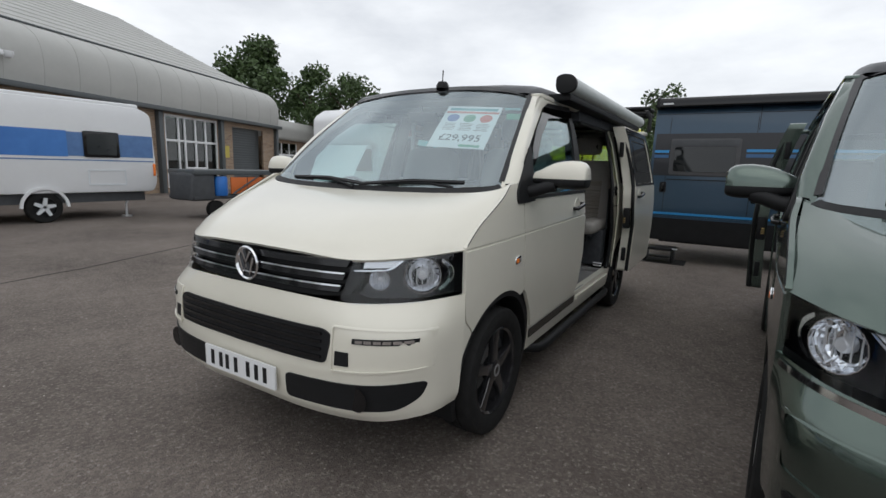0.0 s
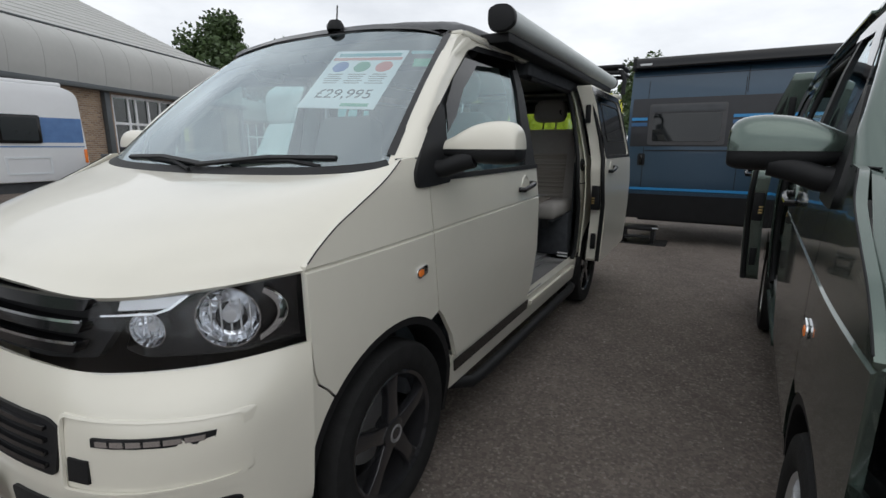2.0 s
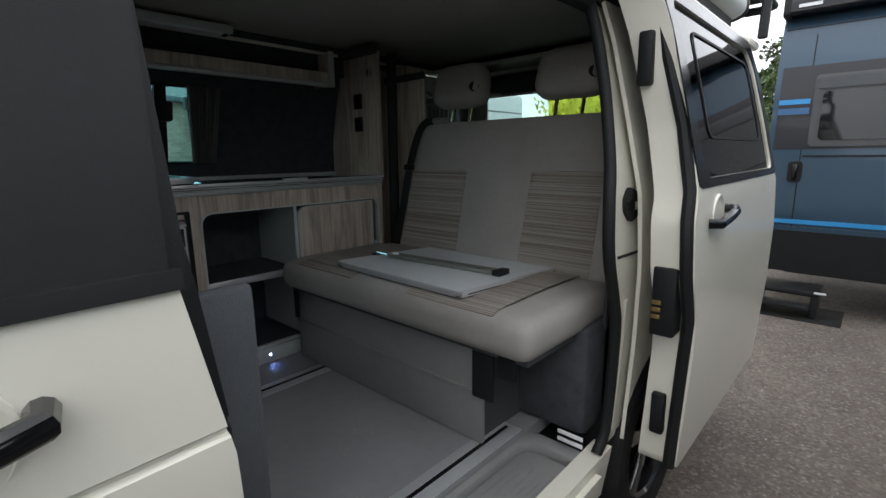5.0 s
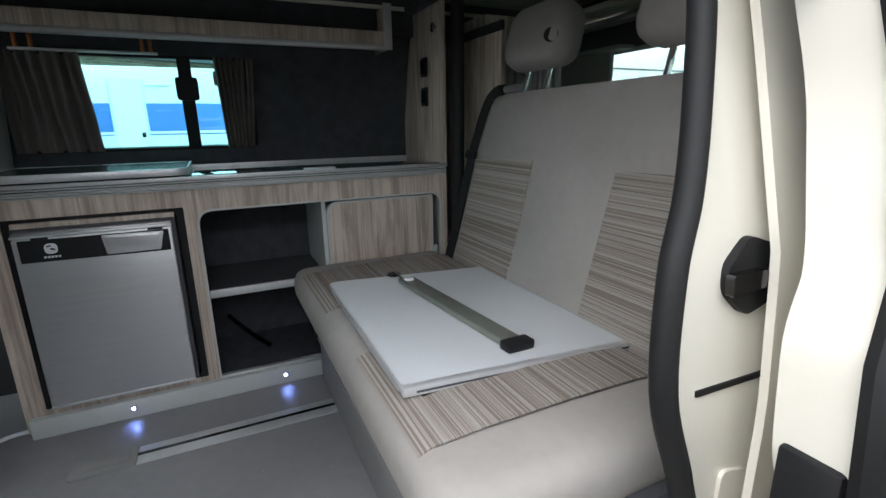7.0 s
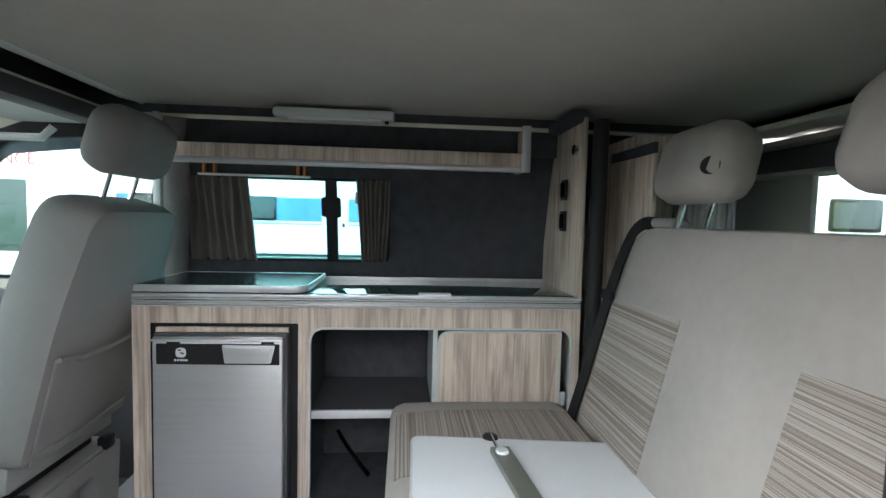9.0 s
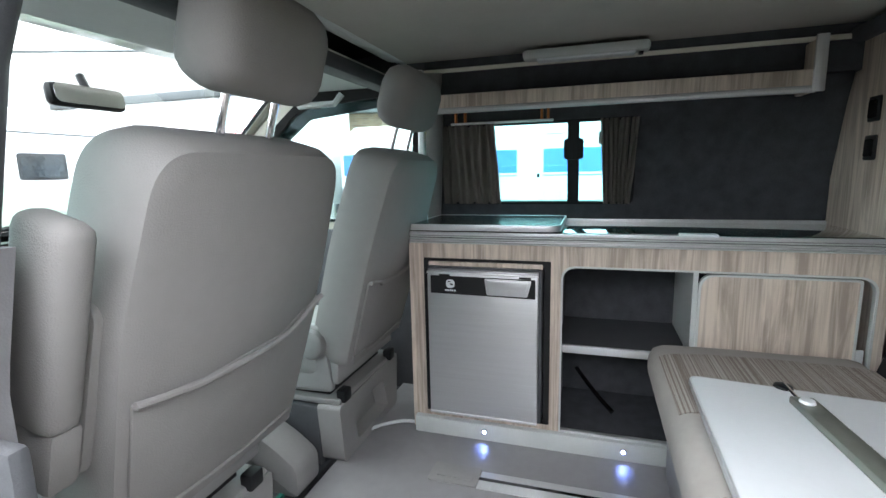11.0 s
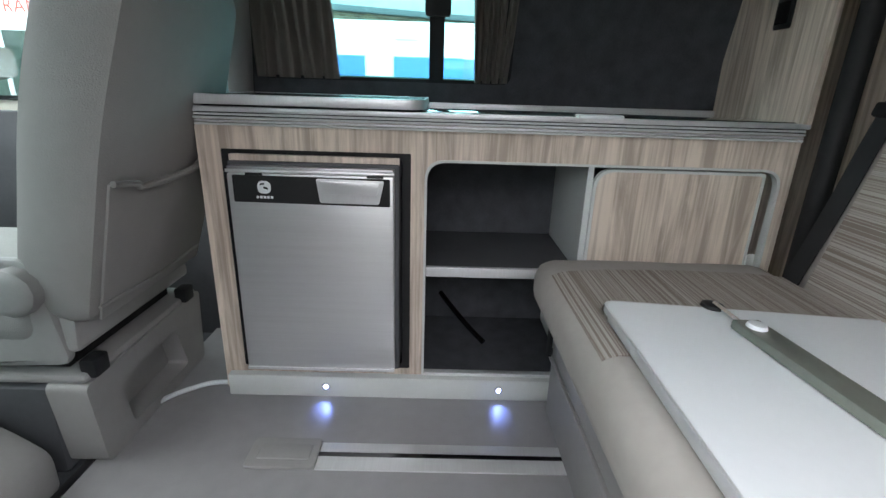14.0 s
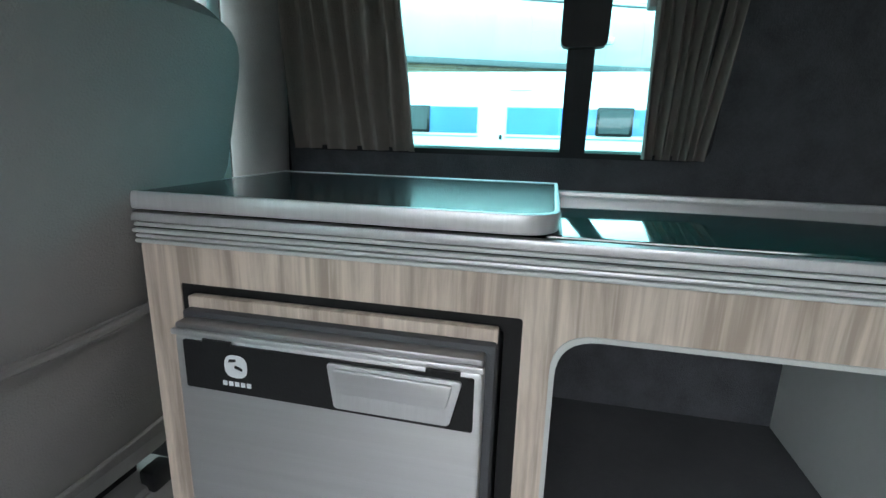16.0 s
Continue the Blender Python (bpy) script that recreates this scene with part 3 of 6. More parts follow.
def camper_body(van, paint, awning=True, mirror_tip=1.25):
    """The panel van seen all round: its +x flank has the sliding door pushed back."""
    # nose
    part("bumper", sheet(front_rows(["lip", "b1", "b2", "b3", "b4", "b5"], 22), 0.012, both=True), paint, van)
    part("upper_intake", on_nose(rounded([(-.52, .575), (.52, .575), (.545, .70), (.50, .722), (-.50, .722), (-.545, .70)], .02), .02, .004), BLACK, van, "black ribbed air intake")
    for k in range(4):
        z = .595 + .033 * k
        part("intake_bar", on_nose(rounded([(-.50, z), (.50, z), (.50, z + .012), (-.50, z + .012)], .003, 2), .02, .014), GLOSS, van)
    for s in (-1, 1):
        o = [(.295 * s, .375), (.80 * s, .375), (.86 * s, .42), (.885 * s, .50), (.295 * s, .488)]
        part("lower_intake", on_nose(rounded(o if s > 0 else o[::-1], .03), .02, .004), BLACK, van, "black lower bumper insert")
        part("fog_lamp_recess", lathe([(-.012, .055), (-.006, .05), (-.002, .045), (0, 0)], "y", 20, (.66 * s, nose_point(.66, .43) - .001, .43)), GLOSS, van)
        o = [(.565 * s, .575), (.625 * s, .575), (.625 * s, .635), (.565 * s, .635)]
        part("tow_cover", on_nose(o if s > 0 else o[::-1], .01, .004), BLACK, van)
        o = [(.64 * s, .676), (.865 * s, .672), (.868 * s, .70), (.64 * s, .698)]
        if awning:
            part("daytime_lamp", on_nose(o if s > 0 else o[::-1], .01, .005), BLACK, van, "narrow daytime running lamp")
        for k in range(6 if awning else 0):
            x0 = s * (.655 + k * .034)
            o = [(x0, .68), (x0 + .028 * s, .68), (x0 + .028 * s, .694), (x0, .694)]
            part("led_segment", on_nose(o if s > 0 else o[::-1], .01, .008), REFLECT, van)
        o = [(.545 * s, .545), (.90 * s, .56), (.905 * s, .735), (.545 * s, .745)]
        i = [(.552 * s, .552), (.893 * s, .567), (.898 * s, .728), (.552 * s, .738)]
        if s < 0:
            o, i = o[::-1], i[::-1]
        part("bumper_corner_moulding", on_nose(rounded(o, .012), .008, .007, holes=[rounded(i, .012)]), paint, van)
        # lamps
        o = [(.545 * s, .845), (.60 * s, .828), (.80 * s, .832), (.929 * s, .85), (.929 * s, 1.045), (.80 * s, 1.027), (.66 * s, 1.005), (.575 * s, 1.003)]
        if s < 0:
            o = o[::-1]
        lamp = part("headlamp", on_nose(rounded(o, .012), .01, -.115), GLOSS, van, "clear headlamp in a black housing")
        part("lamp_cover", on_nose(rounded(o, .012), .003, .004), LENS, lamp)
        # main bowl, small bowl, silver blade with its bright line, bright crescent at the outer end
        for x, z, r, turn, back in ((.80, .940, .079, 38, .040), (.665, .925, .046, 26, .030)):
            bowl = lathe([(-.004, r * 1.04), (-.004, r), (.012, r * .95), (.034, r * .78), (.050, r * .55), (.056, r * .34)], "y", 18, cap=False)
            cap = lathe([(.056, r * .34), (.02, r * .30), (.012, r * .22), (.010, 0)], "y", 14)
            m = Matrix.Translation((x * s, nose_point(x, z) + back, z)) @ Matrix.Rotation(s * radians(turn), 4, "Z")
            part("reflector", move(bowl, m), REFLECT, lamp, smooth=False)
            part("bulb_cap", move(cap, m), LAMPSILVER, lamp)
            for k in range(5):
                rib = box(-r * .62 + k * r * .31 - .002, -r * .62 + k * r * .31 + .002, .020, .024, -r * .55, r * .55)
                part("reflector_rib", move(rib, m), LAMPSILVER, lamp)
        o = [(.60 * s, .972), (.70 * s, .976), (.735 * s, 1.008), (.66 * s, 1.0), (.605 * s, .998)]
        part("turn_signal", on_nose(o if s > 0 else o[::-1], .01, -.03), LAMPSILVER, lamp)
        o = [(.575 * s, .960), (.69 * s, .965), (.715 * s, .975), (.745 * s, 1.008), (.738 * s, 1.008), (.71 * s, .980), (.688 * s, .970), (.575 * s, .965)]
        part("bright_line", on_nose(o if s > 0 else o[::-1], .006, -.016), REFLECT, lamp)
        arc = [(.80 + q * math.cos(radians(d)), .942 + q * math.sin(radians(d))) for q, ds in ((.091, range(-50, 51, 10)), (.080, range(46, -47, -10))) for d in ds]
        arc = [(x * s, z) for x, z in arc]
        part("bright_crescent", on_nose(arc if s > 0 else arc[::-1], .008, -.026), REFLECT, lamp)
    g = rounded([(-.56, .855), (-.40, .84), (.40, .84), (.56, .855), (.60, .93), (.565, 1.01), (.3, 1.027), (-.3, 1.027), (-.565, 1.01), (-.60, .93)], .01, 2)
    grille = part("grille", on_nose(g, .02, -.035), BLACK, van, "black slatted grille with thin chrome lines")
    for z, w in ((.875, .535), (.925, .545), (.98, .555)):
        o = rounded([(-w, z), (w, z), (w + .01, z + .028), (-w - .01, z + .028)], .004, 2)
        part("grille_slat", on_nose(o, .03, .004), GLOSS, grille)
    for z, w in ((.898, .54), (.95, .55)):
        o = rounded([(-w, z), (w, z), (w, z + .007), (-w, z + .007)], .002, 2)
        part("chrome_line", on_nose(o, .006, .008), CHROME, grille)
    yb = nose_point(0, .94) - .012
    badge = part("badge", lathe([(.0, .0), (.0, .078), (-.008, .082), (-.014, .076), (-.008, .066), (-.004, .064), (-.004, .0)], "y", 40, (0, yb, .94)), CHROME, van, "round chrome badge")
    part("badge_ground", lathe([(-.006, .0), (-.0062, .0635), (-.004, .064)], "y", 32, (0, yb, .94)), GLOSS, badge)
    for pts in ([(-.028, .055), (.0, .006), (.028, .055)], [(-.052, .03), (-.022, -.052), (.0, -.004), (.022, -.052), (.052, .03)]):
        part("badge_stroke", strip([(x, yb - .007, .94 + z) for x, z in pts], .013, .006, (0, -1, 0)), CHROME, badge)
    # number plate with bars in place of its characters
    num = part("number_plate", plate(rounded([(-.26, .395), (.26, .395), (.26, .506), (-.26, .506)], .006), "y", -.03, -.022), WHITE, van, "white number plate with dark bars")
    for x in (-.20, -.135, -.085, -.02, .07, .13, .19):
        part("plate_bar", plate([(x - .013, .413), (x + .013, .413), (x + .013, .487), (x - .013, .487)], "y", -.0315, -.03), BLACK, num)
    # bonnet, windscreen
    part("bonnet", sheet(front_rows(["h1", "n1", "n2", "n3"], 20), 0.015, both=True), paint, van)
    scr_lo = [(0, .80, 1.262), (.3, .805, 1.265), (.6, .84, 1.272), (.8, .895, 1.288), (.865, .95, 1.305)]
    scr_mid = [(0, 1.17, 1.625), (.3, 1.175, 1.622), (.58, 1.215, 1.605), (.75, 1.24, 1.60), (.81, 1.272, 1.598)]
    scr_hi = [(0, 1.585, 1.945), (.3, 1.59, 1.94), (.55, 1.60, 1.918), (.68, 1.61, 1.893), (.735, 1.625, 1.872)]
    A, B, C = (spline(k, 24) for k in (scr_lo, scr_mid, scr_hi))
    rows = list(zip(*[spline([A[j], B[j], C[j]], 16) for j in range(25)]))
    part("windscreen", sheet(rows, both=True), SCREEN, van, "raked windscreen")
    side = [r[-1] for r in rows]
    part("screen_surround", strip([(-p[0], p[1] - .003, p[2] + .003) for p in C[:0:-1]] + [(p[0], p[1] - .003, p[2] + .003) for p in C], .05, .003, (0, -.6, .8)), GLOSS, van)
    for s in (-1, 1):
        part("screen_surround", strip([(s * p[0], p[1] - .004, p[2] + .004) for p in side[1:]], .030, .003, (s * .35, -.7, .62)), GLOSS, van)
    part("scuttle", strip([(-p[0], p[1] + .012, p[2] + .012) for p in A[:0:-1]] + [(p[0], p[1] + .012, p[2] + .012) for p in A], .045, .006, (0, -.6, .8)), BLACK, van, "black scuttle panel under the windscreen")
    for x0, x1 in ((.12, .62), (-.52, -.02)):
        def scr(x, up):
            a = A[int(round(min(abs(x) / .865, 1) * 24))]
            return (x, a[1] + up * .78 - .012, a[2] + up * .72 + .012)
        part("wiper_arm", tube([scr(x1, .01), scr((x0 + x1) / 2 + .1, .05), scr(x0, .05)], .008, 6), BLACK, van)
        part("wiper_blade", strip([scr(x1 + .05, .035), scr((x0 + x1) / 2, .065), scr(x0 - .1, .03)], .018, .012, (0, -.6, .8)), BLACK, van)
    for s in (-1, 1):
        # screen pillar, from the wing to the roof
        pts = []
        for j, r in enumerate(rows):
            p = r[-1]
            t = j / 16
            w = .075 * (1 - t) + .055 * t
            yq = float(np.interp(p[2], (1.30, 1.40, 1.45, 1.504, 1.615, 1.718, 1.768, 1.871), (1.10, 1.128, 1.142, 1.186, 1.31, 1.45, 1.522, 1.752)))
            q = np.array((flank(yq, p[2]) + .004, yq, p[2]))
            c = np.array((q[0] + .002, p[1] * .62 + q[1] * .38, p[2] + .004))
            row = [(1 - u) ** 2 * p + 2 * u * (1 - u) * c + u * u * q for u in np.linspace(0, 1, 11)] + [q - (.03, -.004, 0)]
            if j == 0:
                pts.append([(k + (-.006, -.01, -.045)) * (s, 1, 1) for k in row])
            pts.append([k * (s, 1, 1) for k in row])
        part("screen_pillar", sheet(pts, .006), paint, van)
        gap = [(s * (flank(y, z) - .001), y - .013, z + .008) for y, z in ((.50, 1.058), (.545, 1.095), (.62, 1.145), (.71, 1.19), (.85, 1.26), (.96, 1.322))]
        part("bonnet_gap", tube(spline(gap, 24), .0022, 6), BLACK, van)
        line = [(1.13, 1.412), (1.145, 1.45), (1.19, 1.504), (1.315, 1.615), (1.455, 1.718), (1.528, 1.768), (1.64, 1.83), (1.757, 1.871)]
        part("door_gap", tube(spline([(s * (flank(y, z) + .004), y - .002, z + .002) for y, z in line], 36), .0035, 6), BLACK, van)
        part("pillar_gap", tube([(s * .885, .975, 1.331), (s * (flank(1.05, 1.333) - .001), 1.04, 1.334), (s * (flank(1.1, 1.333) + .001), 1.118, 1.334)], .003, 6), BLACK, van)
        # wing
        top = [(.492, 1.052), (.545, 1.095), (.62, 1.145), (.71, 1.19), (.85, 1.26), (.97, 1.325), (1.06, 1.34), (1.10, 1.34)]
        o = [(y - .012, z + .007) if y < 1 else (y, z) for y, z in top] + DOOR_FRONT + arch(.885, .425, 58, 137, 14) + [(.545, .675), (.512, .705), (.496, .75), (.487, .85)]
        bm = panel(o, thick=.02)
        part("front_wing", bm if s > 0 else mirrored(bm), paint, van)
        bm = panel(arch(.885, .425, 138, 178, 8) + [(.455, .50), (.478, .72), (.484, .843), (.492, .748), (.508, .70), (.541, .67)], thick=.02, off=-.002)
        part("bumper_return", bm if s > 0 else mirrored(bm), paint, van)
        bm = panel(arch(.885, .425, -18, 200, 30) + arch(.885, .395, 200, -18, 30), thick=.14, off=-.004)
        part("arch_liner", bm if s > 0 else mirrored(bm), BLACK, van)
        ob = part("side_repeater", plate(rounded([(-.038, -.02), (.038, -.02), (.038, .02), (-.038, .02)], .02), "x", 0, .008, bevel=.003), REFLECT, van, "oval amber side repeater")
        ob.matrix_local = Matrix.Translation((s * (flank(1.03, .925)), 1.03, .925)) @ Matrix.Diagonal((s, 1, 1, 1)) @ Matrix.Rotation(radians(8), 4, "X")
        part("repeater_lens", plate(rounded([(-.03, -.012), (.002, -.012), (.002, .012), (-.03, .012)], .01), "x", .006, .0105), AMBER, ob)
        # front door
        win = rounded([(1.27, 1.262), (1.33, 1.50), (1.46, 1.615), (1.70, 1.79), (2.265, 1.825), (2.155, 1.262)], [.02, .05, .06, .08, .04, .03])
        o = [(1.106, 1.33)] + DOOR_FRONT[:] + [(1.20, .70), (1.29, .58), (1.345, .46), (2.26, .47), (2.335, .56), (2.372, .76), (2.36, 1.06), (2.325, 1.262)]
        o = [(y + .006 if y < 1.3 else y, z) for y, z in o]
        lower = o + [(1.26, 1.255)]
        bm = panel(lower, thick=.020)
        door = part("front_door", bm if s > 0 else mirrored(bm), paint, van, "closed front door with black handle")
        outer = [(1.130, 1.40), (1.145, 1.45), (1.19, 1.504), (1.315, 1.615), (1.455, 1.718), (1.528, 1.768), (1.64, 1.83), (1.757, 1.871), (2.345, 1.903)]
        inner = [(2.34, 1.888), (1.82, 1.853), (1.68, 1.806), (1.497, 1.690), (1.287, 1.537), (1.18, 1.455), (1.145, 1.42)]
        bm = panel(outer + inner, thick=.03, off=.002)
        part("door_frame", bm if s > 0 else mirrored(bm), paint, door)
        frame = [(1.20, 1.257), (1.14, 1.30), (1.14, 1.41), (1.18, 1.456), (1.287, 1.538), (1.497, 1.691), (1.68, 1.807), (1.82, 1.854), (2.345, 1.889), (2.34, 1.60), (2.32, 1.262)]
        bm = panel(frame, [win], thick=.03, off=-.002)
        part("window_frame", bm if s > 0 else mirrored(bm), BLACK, door, "black door window frame")
        bm = panel(win, thick=.004, off=-.014)
        part("window_pane", bm if s > 0 else mirrored(bm), CLEAR, door)
        bm = panel(rounded([(1.003, 1.255), (1.012, 1.288), (1.05, 1.333), (1.13, 1.42), (1.287, 1.54), (1.312, 1.535), (1.28, 1.41), (1.30, 1.31), (1.335, 1.298), (1.385, 1.268), (1.25, 1.257), (1.247, 1.238), (1.115, 1.231), (1.016, 1.231)], .010, 3), thick=.02, off=.012)
        part("mirror_mount", bm if s > 0 else mirrored(bm), BLACK, door)
        bm = panel([(1.25, 1.248), (2.33, 1.255), (2.33, 1.275), (1.25, 1.27)], thick=.02, off=.006)
        part("window_seal", bm if s > 0 else mirrored(bm), SEAL, door)
        # wind deflector
        bm = panel([(1.30, 1.43), (1.33, 1.54), (1.45, 1.66), (1.69, 1.815), (2.30, 1.845), (2.28, 1.80), (1.72, 1.745), (1.52, 1.62), (1.40, 1.50)], thick=.004, off=.012)
        part("wind_deflector", bm if s > 0 else mirrored(bm), PRIVACY, door, "smoked plastic wind deflector")
        # handle with its round recess
        def handle(parent, y, z, dx):
            x = flank(2.2, z) + dx
            bm = lathe([(-.004, .062), (.002, .06), (.0025, .055), (-.006, .04), (-.008, 0)], "x", 28, (x, y + .02, z))
            part("handle_recess", bm if s > 0 else mirrored(bm), paint, parent)
            bm = tube([(x, y - .08, z - .012), (x + .03, y - .07, z - .012), (x + .036, y, z), (x + .036, y + .06, z + .01), (x + .03, y + .088, z + .014), (x, y + .092, z + .014)], .014, 10)
            part("door_handle", bm if s > 0 else mirrored(bm), GLOSS, parent, "black pull handle")
        handle(door, 2.115, 1.16, 0)
        # mirror
        mir = new("wing_mirror")
        mir.parent = van
        tagged(mir, "wing mirror with a body-coloured cap on a black arm")
        x0, x1, yc = mirror_tip - .295, mirror_tip, 1.235
        prof = spline([(0.0, .10), (.1, .26), (.22, .52), (.38, .80), (.55, .95), (.72, 1.0), (.86, .94), (.94, .80), (.985, .58), (1.0, .34)], 32)
        body = []
        for u, k in prof:
            x = x0 + (x1 - x0) * u
            ring = []
            for a in np.linspace(0, 2 * math.pi, 40, endpoint=False):
                c, q = math.cos(a), math.sin(a)
                h = (.110 if q > 0 else .045) * (0.35 + .65 * k)
                e = .80
                ring.append((s * x, yc + .075 * (.55 + .45 * k) * math.copysign(abs(c) ** e, c), 1.356 + h * math.copysign(abs(q) ** e, q)))
            body.append(ring)
        for nm, mt, lo in (("mirror_cap", paint, False), ("mirror_shell", BLACK, True)):
            bm = bmesh.new()
            rings = [[bm.verts.new(p) for p in r] for r in body]
            for a, b in zip(rings, rings[1:]):
                for j in range(40):
                    bm.faces.new((a[j], a[(j + 1) % 40], b[(j + 1) % 40], b[j]))
            bm.faces.new(rings[0]), bm.faces.new(rings[-1])
            bmesh.ops.bisect_plane(bm, geom=bm.verts[:] + bm.edges[:] + bm.faces[:], plane_co=(0, 0, 1.366), plane_no=(0, 0, 1), clear_inner=not lo, clear_outer=lo)
            if lo:
                bmesh.ops.scale(bm, vec=(1, .97, 1), space=Matrix.Translation((0, -yc, 0)), verts=bm.verts[:])
            part(nm, bm, mt, mir, angle=75)
        part("mirror_glass", plate(rounded([(s * (x0 + .05), 1.325), (s * (x1 - .02), 1.325), (s * (x1 - .02), 1.43), (s * (x0 + .09), 1.43)][:: s], .03), "y", yc + .076, yc + .08), CHROME, mir)
        part("mirror_arm", tube([(s * .93, 1.17, 1.29), (s * .97, 1.18, 1.295), (s * 1.03, 1.19, 1.318), (s * 1.08, 1.20, 1.332)], .034, 14), BLACK, mir)
        # cant rail over the doors
        bm = panel([(1.37, 1.672), (1.45, 1.730), (1.60, 1.825), (1.74, 1.882), (2.36, 1.905), (2.40, 1.875), (4.85, 1.875), (4.85, 1.912), (1.72, 1.905), (1.60, 1.85)], thick=.03, off=.006)
        part("cant_rail", bm if s > 0 else mirrored(bm), paint, van)
        # sill, side bar
        bm = panel([(1.30, .30), (3.50, .30), (3.52, .47), (1.33, .46)], thick=.06, off=-.012)
        part("sill", bm if s > 0 else mirrored(bm), paint, van)
        bm = panel([(1.36, .375), (2.32, .385), (2.32, .445), (1.345, .435)], thick=.006, off=-.005)
        part("sill_stripe", bm if s > 0 else mirrored(bm), GLOSS, van, "gloss black sill stripe")
        if awning:
            part("side_bar", tube([(s * .86, 1.42, .275), (s * .94, 1.50, .268), (s * .952, 1.6, .268), (s * .952, 3.25, .268), (s * .94, 3.35, .268), (s * .86, 3.42, .275)], .030, 12), BLACK, van, "black tubular side bar")
        # rear quarter
        o = [(3.58, .47)] + arch(3.90, .40, 143, -6, 16) + [(4.32, .30), (4.88, .32), (4.90, .8), (4.90, 1.3), (4.84, 1.87), (3.58, 1.865), (3.58, 1.2)]
        hole = rounded([(3.70, 1.30), (4.60, 1.30), (4.55, 1.78), (3.70, 1.78)], .06)
        bm = panel(o, [hole], thick=.012)
        part("rear_quarter", bm if s > 0 else mirrored(bm), paint, van)
        bm = panel(hole, thick=.004, off=-.01)
        part("quarter_window", bm if s > 0 else mirrored(bm), PRIVACY, van)
    # kitchen-side flank with its sliding window
    bm = panel([(2.40, .47), (3.57, .47), (3.57, 1.865), (2.40, 1.865), (2.405, 1.3)], [rounded([(2.42, 1.365), (3.14, 1.365), (3.14, 1.695), (2.42, 1.695)], .02)], thick=.012)
    part("mid_flank", mirrored(bm), paint, van)
    # sliding door pushed back along the +x flank
    door_x = lambda y, z: flank(3.5, z) + .165
    win = rounded([(3.42, 1.31), (4.46, 1.31), (4.40, 1.79), (3.40, 1.79)], .05)
    o = rounded([(3.37, .44), (4.50, .44), (4.52, 1.2), (4.49, 1.85), (3.33, 1.85), (3.36, 1.45), (3.335, 1.28), (3.30, 1.2), (3.30, 1.05), (3.365, .92)], .03, 3)
    sd = part("sliding_door", panel(o, [win], thick=.112, fx=door_x), paint, van, "open sliding door with dark privacy window")
    part("door_window", panel(win, thick=.004, fx=door_x, off=-.008), PRIVACY, sd)
    part("window_surround", panel(rounded([(3.345, 1.285), (4.51, 1.285), (4.48, 1.84), (3.345, 1.84)], .03), [win], thick=.004, fx=door_x, off=.003), GLOSS, sd)
    part("door_seal", tube([(door_x(0, z) - .020, y - .004, z) for y, z in ((3.36, 1.84), (3.365, 1.45), (3.335, 1.28), (3.302, 1.2), (3.302, 1.05), (3.365, .92), (3.37, .45))], .017, 8), SEAL, sd)
    sd.location.y = AFT + .02
    handle_y, s = 3.51, 1
    x = door_x(0, 1.2)
    part("handle_recess", lathe([(-.004, .062), (.002, .06), (.0025, .055), (-.006, .04), (-.008, 0)], "x", 28, (x, handle_y + .02, 1.20)), paint, sd)
    part("door_handle", tube([(x, handle_y - .08, 1.185), (x + .03, handle_y - .07, 1.186), (x + .036, handle_y, 1.20), (x + .036, handle_y + .06, 1.21), (x + .03, handle_y + .085, 1.214), (x, handle_y + .09, 1.214)], .014, 10), GLOSS, sd, "black pull handle")
    bx = door_x(0, 1.05) - .045
    part("door_contact_box", box(bx - .058, bx + .006, 3.290, 3.36, .88, 1.075, .006), BLACK, sd, "black lock housing with brass contacts")
    for k in range(3):
        part("contact", box(bx - .055, bx - .03, 3.284, 3.291, .930 + k * .020, .942 + k * .020, .002), BRASS, sd)
    part("door_latch", box(bx - .055, bx - .015, 3.345, 3.372, .55, .68, .008), BLACK, sd)
    ux = door_x(0, 1.62)
    part("door_latch", box(ux - .10, ux - .06, 3.325, 3.36, 1.56, 1.70, .008), BLACK, sd)
    ring = rounded([(3.54, 1.42), (4.32, 1.42), (4.30, 1.73), (3.54, 1.73)], .05)
    ring_in = rounded([(3.548, 1.428), (4.312, 1.428), (4.292, 1.722), (3.548, 1.722)], .045)
    part("vent_outline", panel(ring, [ring_in], thick=.003, fx=door_x, off=-.004, step=.2), SEAL, sd)
    # door opening: seal, jamb, step
    seal_pts = [(flank(3.2, z) - .032, y, z) for y, z in ((2.45, 1.80), (3.28, 1.805), (3.36, 1.77), (3.345, 1.6), (3.315, 1.45), (3.285, 1.34), (3.248, 1.25), (3.243, 1.10), (3.29, .96), (3.315, .85), (3.32, .55), (3.27, .47))]
    part("opening_seal", tube(spline(seal_pts, 60), .017, 16), SEAL, van, "black rubber door seal").location.y = AFT
    part("centre_pillar", panel([(2.20, .47), (2.30, .47), (2.36, .62), (2.378, .8), (2.365, 1.1), (2.345, 1.3), (2.345, 1.86), (2.22, 1.86)], thick=.045, off=-.022), BLACK, van, "black centre pillar")
    jo = [(3.31, .47), (3.56, .47), (3.56, 1.86), (3.36, 1.86), (3.355, 1.7), (3.32, 1.45), (3.29, 1.34), (3.253, 1.25), (3.248, 1.09), (3.295, .95), (3.32, .82)]
